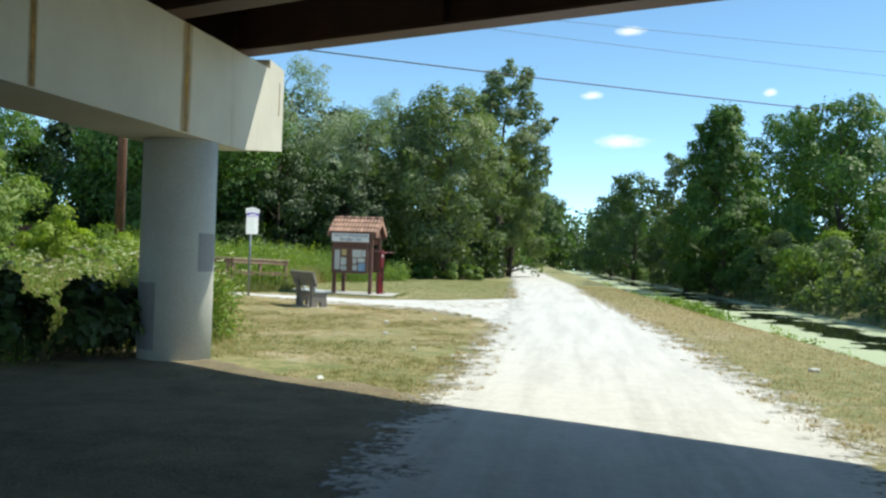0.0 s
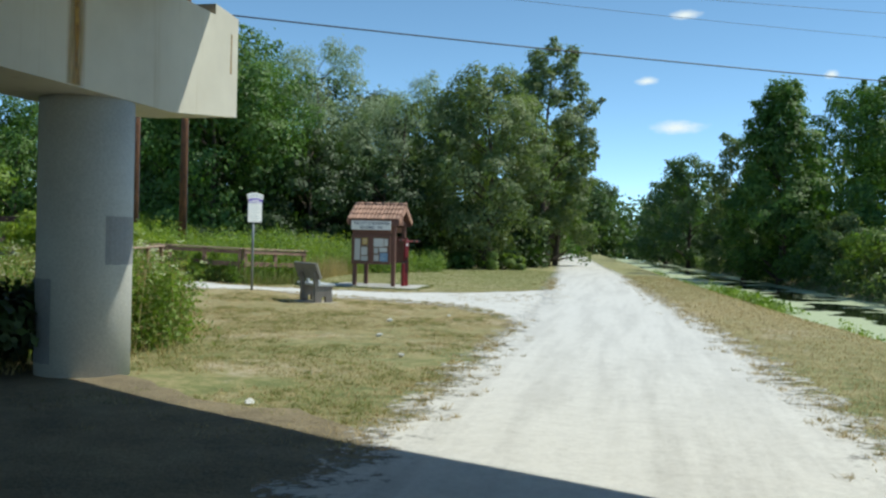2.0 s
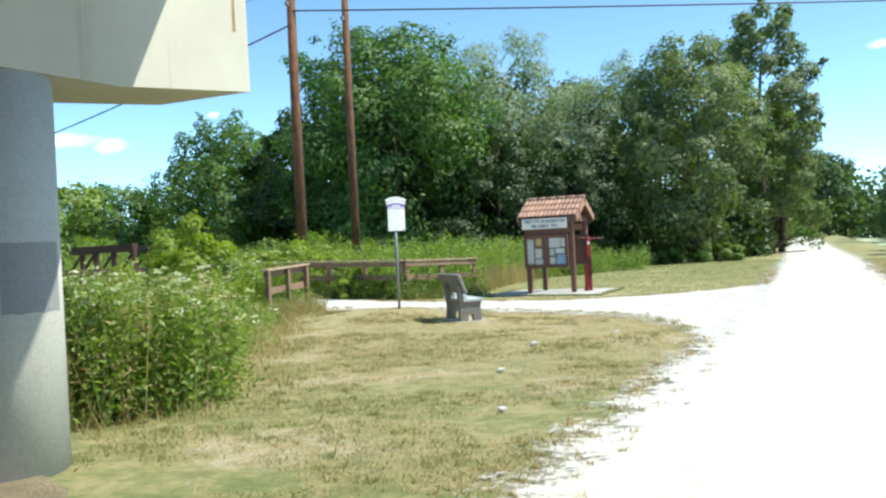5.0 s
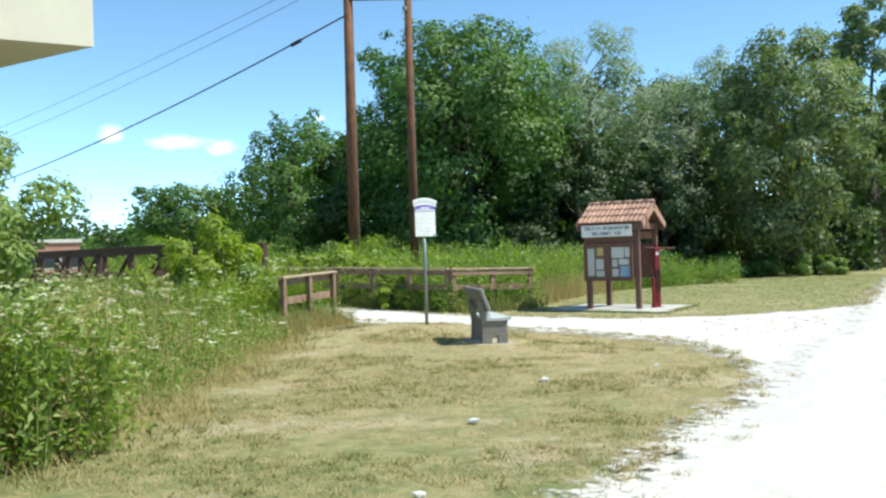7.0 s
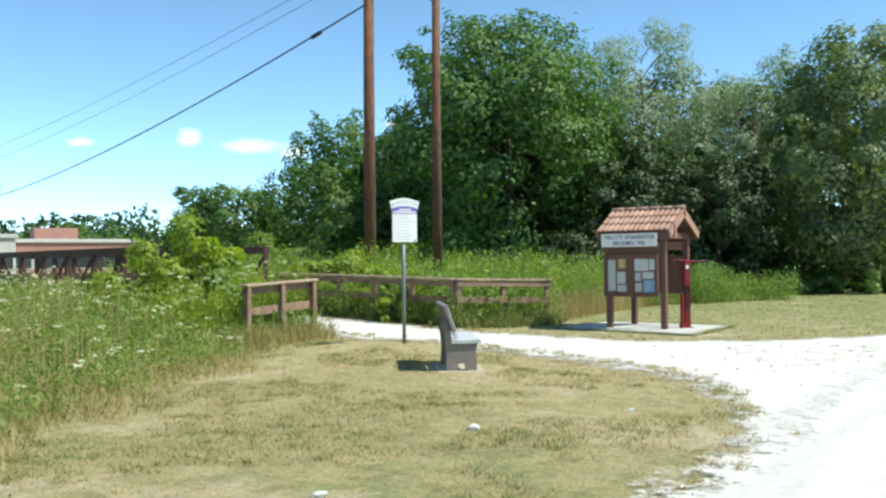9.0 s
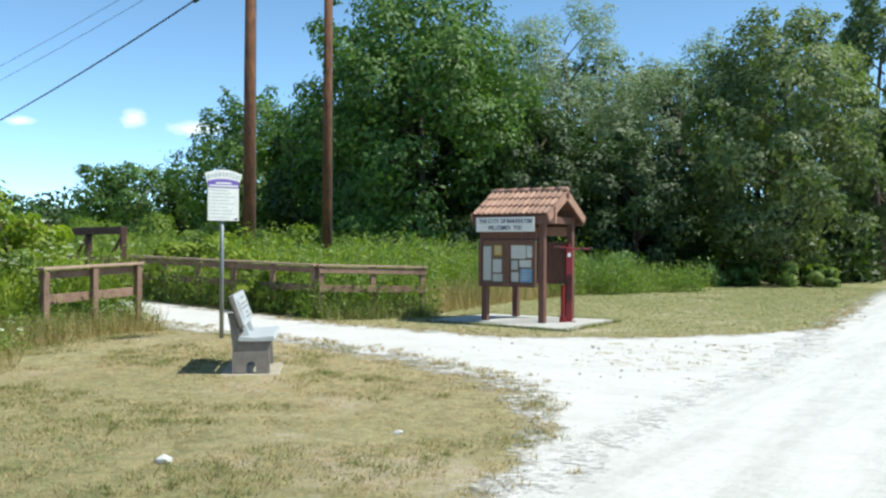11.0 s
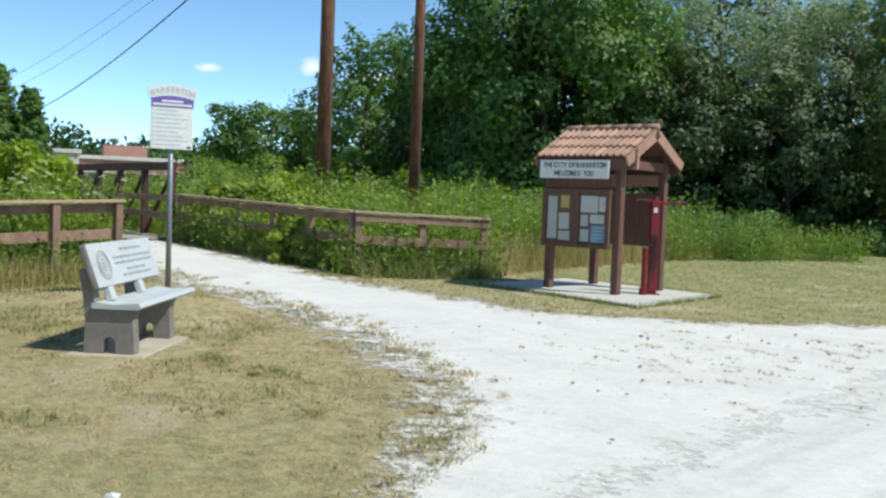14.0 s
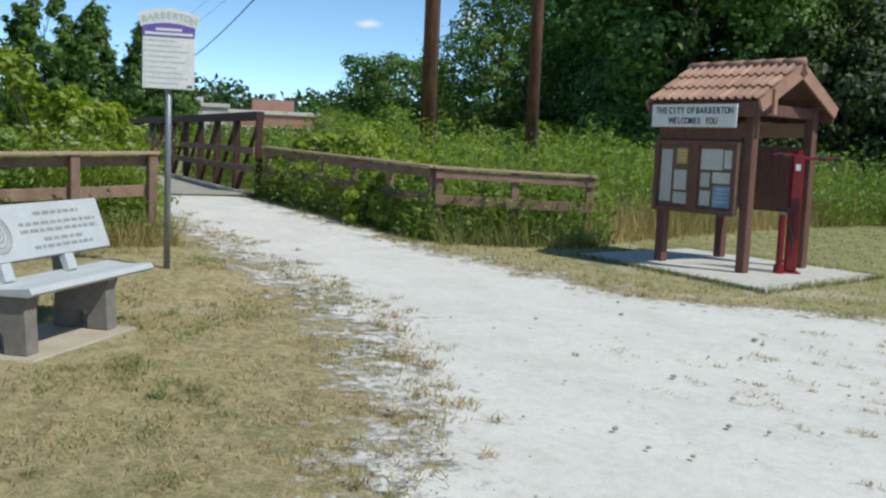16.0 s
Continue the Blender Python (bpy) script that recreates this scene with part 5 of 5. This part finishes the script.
stuff("rail_weeds", q, L_WEED, "green weeds pressing round the wooden rail", "weeds")

# light green growth along the lawn's far edge
fe = scatter(1500, -4.6, 0.0, 9.5, 17, lambda x, y: (x < -3.0 + 0.4 * (y - 10) + 0.25 * np.sin(y * 2.1)) & (x > -4.8 + 0.4 * (y - 10)), r1)
q, _ = plants(fe, 0.5, 1.35, 13, 0.14, 0.32, r1, 0.18)
stuff("tall_weeds", q, L_WEED, "light green weeds along the lawn's far edge", "weeds")

# broad-leaved clump behind the pier
q, tips3 = plants(scatter(420, 1.2, 2.9, -19.2, -16.6, lambda x, y: ((x - 2.0) / 0.95) ** 2 + ((y + 17.9) / 1.2) ** 2 < 1, r1), 0.8, 1.3, 38, 0.08, 0.42, r1)
stuff("weed_clump", q, L_WEED, "dense leafy weed clump behind the pier", "weeds")
q, _ = plants(scatter(170, 1.2, 2.9, -19.3, -16.5, lambda x, y: ((x - 2.0) / 0.95) ** 2 + ((y + 17.9) / 1.25) ** 2 < 1, r1), 0.8, 1.35, 26, 0.085, 0.22, r1, 0.2)
stuff("dry_weeds", q, L_STRAW, "dry seeding stalks among the leafy clump", "weeds")


def umbels(pos3, r, rnd, per=9):
    n = len(pos3)
    a = rnd.uniform(0, 6.28, (n, per))
    q = np.sqrt(rnd.random((n, per))) * r
    c = pos3[:, None] + np.stack([q * np.cos(a), q * np.sin(a), 0.012 * rnd.normal(0, 1, (n, per))], -1)
    c = c.reshape(-1, 3)
    return leaves(c, np.tile(np.array([[0, 0, 3.0]]), (len(c), 1)), r * 0.8, rnd, 0.9)


fl = np.concatenate([tips[r1.random(len(tips)) < 0.17], tips2[::9], tips3[::4]])
stuff("white_flowers", umbels(fl + np.array([0, 0, 0.10]), 0.055, r1, 12), M_PETAL, "flat white wild carrot flowers above the weeds", "flowers")
sd = near[(near[:, 0] > -1.5) & (near[:, 1] < -13)][:60]
sd3 = np.concatenate([sd, r1.uniform(0.9, 1.35, (len(sd), 1))], 1)
stuff("seed_heads", umbels(sd3, 0.075, r1, 14), M_SEED, "fluffy pale seed heads on the weeds", "flowers")

# ---- mown grass ----
on_trail = lambda x, y: np.abs(x - trail_mid(y)) < trail_half(y) - 0.05
on_side = lambda x, y: (x < 7.2) & (y > np.interp(x, sx, s_lo) + 0.04) & (y < np.interp(x, sx, s_hi) - 0.04)
on_pads = lambda x, y: ((x > -1.0) & (x < 2.3) & (y > -0.85) & (y < 1.85)) | (((x - 1.72) ** 2 + (y + 8.5) ** 2) < 0.45)
free = lambda x, y: ~on_trail(x, y) & ~on_side(x, y) & ~on_pads(x, y)
lawn_in = lambda x, y: free(x, y) & (x > np.where(y < -5, weed_edge(y) - 0.3, -4)) & (x < 7.6)
patchy = lambda p, lo: np.array([noise.noise(Vector((a * 0.55, b * 0.55, 1))) + 0.6 * noise.noise(Vector((a * 2.0, b * 2.0, 4))) for a, b in p]) > lo
p = scatter(120000, -5, 7.6, -23, -4.4, lawn_in, r1)
p = p[patchy(p, -0.12)]
stuff("lawn_grass", blades(p, 0.012, 0.05, 0.005, 2.0, r1), L_GRASS, "short dry mown grass, straw and green", "grass")
hub = scatter(9500, -1, 7.4, -16, -4.6, lawn_in, r1)
p = np.repeat(hub, 12, 0)
p = p + r1.normal(0, 1, p.shape) * np.repeat(r1.uniform(0.02, 0.07, len(hub)), 12)[:, None]
stuff("lawn_grass", blades(p, 0.006, 0.026, 0.0032, 2.6, r1), L_PARCHED, "parched short mown grass near the side path", "grass")
p = scatter(60000, -5, 7.6, -23, -4.4, lawn_in, r1)
p = p[patchy(p, 0.1)]
hub = scatter(4200, -4, 7.4, -22.5, -4.6, lawn_in, r1)
hub = hub[patchy(hub, 0.06)]
ring = np.repeat(hub, 26, 0)
ring = ring + r1.normal(0, 1, ring.shape) * np.repeat(r1.uniform(0.025, 0.09, len(hub)), 26)[:, None]
stuff("grass_clumps", blades(ring, 0.015, 0.06, 0.0045, 1.5, r1), L_TUFT, "coarse green clumps standing in the dry lawn", "grass")
stuff("lawn_tufts", blades(p[::2], 0.01, 0.045, 0.005, 1.8, r1), L_TUFT, "greener tufts in the dry lawn", "grass")
p = scatter(50000, -4, 7.0, -2.6, 24, lambda x, y: free(x, y) & (x < trail_mid(y)) & ~north(x, y), r1)
stuff("lawn_grass", blades(p, 0.015, 0.05, 0.007, 1.6, r1), L_TUFT, "short mown grass around the kiosk", "grass")
verge = lambda x, y: free(x, y) & (x > trail_mid(y)) & (x < bank_x(y) - 0.3)
p = scatter(90000, 8, 14.5, -24, 20, verge, r1)
stuff("verge_grass", blades(p, 0.015, 0.06, 0.006, 1.7, r1), L_GRASS, "dry grass verge between trail and canal", "grass")
p = scatter(12000, 9, 14.8, -14, 40, lambda x, y: (x > bank_x(y) - 0.75 + 0.3 * np.sin(y * 0.9)) & (x < bank_x(y) + 0.05) & (np.sin(y * 1.7) + np.sin(y * 0.63 + 1) > 0.2), r1)
q, _ = plants(p[::5], 0.10, 0.30, 8, 0.10, 0.6, r1, 0.10)
q[..., 2] = np.maximum(q[..., 2], -0.49)
stuff("bank_plants", q, L_WEED, "green water plants along the canal edge", "plants")
p = scatter(1500, 9, 14.8, 2, 14, lambda x, y: (x > bank_x(y) - 0.4) & (x < bank_x(y) + 0.8), r1)
q, _ = plants(p, 0.25, 0.5, 7, 0.16, 0.7, r1)
q[..., 2] = np.maximum(q[..., 2], -0.49)
stuff("bank_plants", q, L_WEED, "broad-leaved green plants at the water's edge", "plants")
# ragged grass over the gravel's edges
yy = r1.uniform(-23, 12, 5200)
e1 = np.stack([np.interp(yy, ty, tl) + r1.normal(0, 0.09, 5200), yy], -1)
yy = r1.uniform(-24, 12, 5200)
e2 = np.stack([np.interp(yy, ty, tr_) + r1.normal(0, 0.12, 5200), yy], -1)
xx = r1.uniform(-10, 6.2, 4600)
e3 = np.stack([xx, np.interp(xx, sx, s_lo) + r1.normal(0, 0.10, 4600)], -1)
xx = r1.uniform(-10, 5.8, 4600)
e4 = np.stack([xx, np.interp(xx, sx, s_hi) + r1.normal(0, 0.08, 4600)], -1)
ee = np.concatenate([e1, e2, e3, e4])
ee = ee[~(on_trail(ee[:, 0] + 0.25, ee[:, 1]) & on_trail(ee[:, 0] - 0.25, ee[:, 1]))]
ee = ee[~(on_side(ee[:, 0], ee[:, 1] + 0.3) & on_side(ee[:, 0], ee[:, 1] - 0.3))]
eq = blades(ee[::2], 0.012, 0.04, 0.005, 1.8, r1)
eq[..., 2] += 0.03
stuff("edge_grass", eq, L_GRASS, "ragged grass creeping over the gravel edges", "grass")


# clumps straying onto the gravel
hub = np.concatenate([e1[::22], e2[::26], e3[::32], e4[::34]])
hub = hub[~(on_side(hub[:, 0], hub[:, 1] + 0.6) & on_side(hub[:, 0], hub[:, 1] - 0.6))] + 0
hub = hub + r1.normal(0, 0.22, hub.shape)
ring = np.repeat(hub, 22, 0)
ring = ring + r1.normal(0, 1, ring.shape) * np.repeat(r1.uniform(0.015, 0.06, len(hub)), 22)[:, None]
eq = blades(ring, 0.012, 0.05, 0.005, 1.5, r1)
eq[..., 2] += 0.03
stuff("edge_clumps", eq, L_GRASS, "small grass clumps growing in the gravel edges", "grass")


# grass creeping round the kiosk slab, and wisps in the thin gravel beside it
rim = [(-1.05, -0.45), (2.3, -1.05), (2.18, 1.7), (-1.0, 1.9)]
ring = []
for (ax, ay), (bx, by) in zip(rim, rim[1:] + rim[:1]):
    t = r1.random(900)[:, None]
    ring.append(np.array([[ax, ay]]) * (1 - t) + np.array([[bx, by]]) * t + r1.normal(0, 0.045, (900, 2)))
stuff("slab_grass", blades(np.concatenate(ring), 0.045, 0.085, 0.006, 1.2, r1), L_TUFT, "short grass creeping over the kiosk slab's rim", "grass")
hub = np.stack([r1.normal(5.4, 1.3, 110), r1.normal(-3.4, 1.5, 110)], -1)
ring = np.repeat(hub, 14, 0)
ring = ring + r1.normal(0, 1, ring.shape) * np.repeat(r1.uniform(0.01, 0.06, len(hub)), 14)[:, None] * np.array([1.6, 0.7])
eq = blades(ring, 0.010, 0.030, 0.004, 2.2, r1)
eq[..., 2] += 0.032
stuff("gravel_wisps", eq, L_GRASS, "thin wisps of grass growing through the gravel", "grass")


# ---- small things on the ground ----
def pebble(seed, r):
    rnd = np.random.default_rng(seed)
    bm = bmesh.new()
    bmesh.ops.create_icosphere(bm, subdivisions=1, radius=r)
    for v in bm.verts:
        v.co *= 1 + rnd.normal(0, 0.18)
        v.co.z *= 0.55
    return bm


bm = bmesh.new()
for k in range(220):
    x, y = rng.normal(5.0, 1.4), rng.normal(-4.6, 2.0)
    if not (bool(on_side(np.array(x), np.array(y))) or abs(x - float(trail_mid(y))) < 1.6):
        continue
    b2 = pebble(k, 0.005 + 0.02 * rng.random() ** 4)
    b2.transform(Matrix.Translation((x, y, 0.035)))
    tmp = bpy.data.meshes.new("tmp")
    b2.to_mesh(tmp)
    b2.free()
    bm.from_mesh(tmp)
    bpy.data.meshes.remove(tmp)
tagged(part("dirt_clods", bm, M_CLOD), "small dirt clods and stones on the gravel", "stones", "", "stuff")
for k, (x, y, r) in enumerate([(4.93, -14.95, 0.06), (4.41, -12.3, 0.07), (5.47, -21.37, 0.055), (5.9, -17.4, 0.05), (11.9, -17.8, 0.09), (5.2, -10.6, 0.04)]):
    bm = pebble(900 + k, r)
    bm.transform(pose(x, y, 0.02 + gz(x, y), 0, 0, k * 40))
    tagged(part("pale_stone", bm, M_LITTER), "pale scrap lying in the dry lawn", "litter", "pale scraps")

# ---- clouds ----
def cloud(x, y, z, w, h, seed):
    d = Vector((x, y, z)).normalized()
    bm = bmesh.new()
    vs = [bm.verts.new((sx_ * w / 2, 0, sz_ * h / 2)) for sx_, sz_ in ((-1, -1), (1, -1), (1, 1), (-1, 1))]
    bm.faces.new(vs)
    bmesh.ops.subdivide_edges(bm, edges=list(bm.edges), cuts=3, use_grid_fill=True)
    for v in bm.verts:
        v.co.y += 6 * noise.noise(v.co * 0.02 + Vector((seed, 0, 0)))
    ob = part("cloud", bm, M_CLOUD)
    ob.matrix_world = pose(x, y, z, 0, 0, math.degrees(math.atan2(-d.x, d.y)))
    return tagged(ob, "small wispy white fair-weather cloud", "cloud", "clouds", "structure")


for k, (x, y, z, w, h) in enumerate([(68, 1540, 194, 110, 30), (77, 1542, 375, 70, 20), (309, 1585, 285, 32, 18), (20, 1545, 270, 50, 18), (-1117, 1048, 190, 130, 34), (-1197, 991, 204, 55, 44), (-1340, 891, 200, 62, 20), (-1060, 1090, 180, 66, 34), (-940, 1190, 225, 30, 14)]):
    cloud(x, y, z, w, h, k * 7.3)
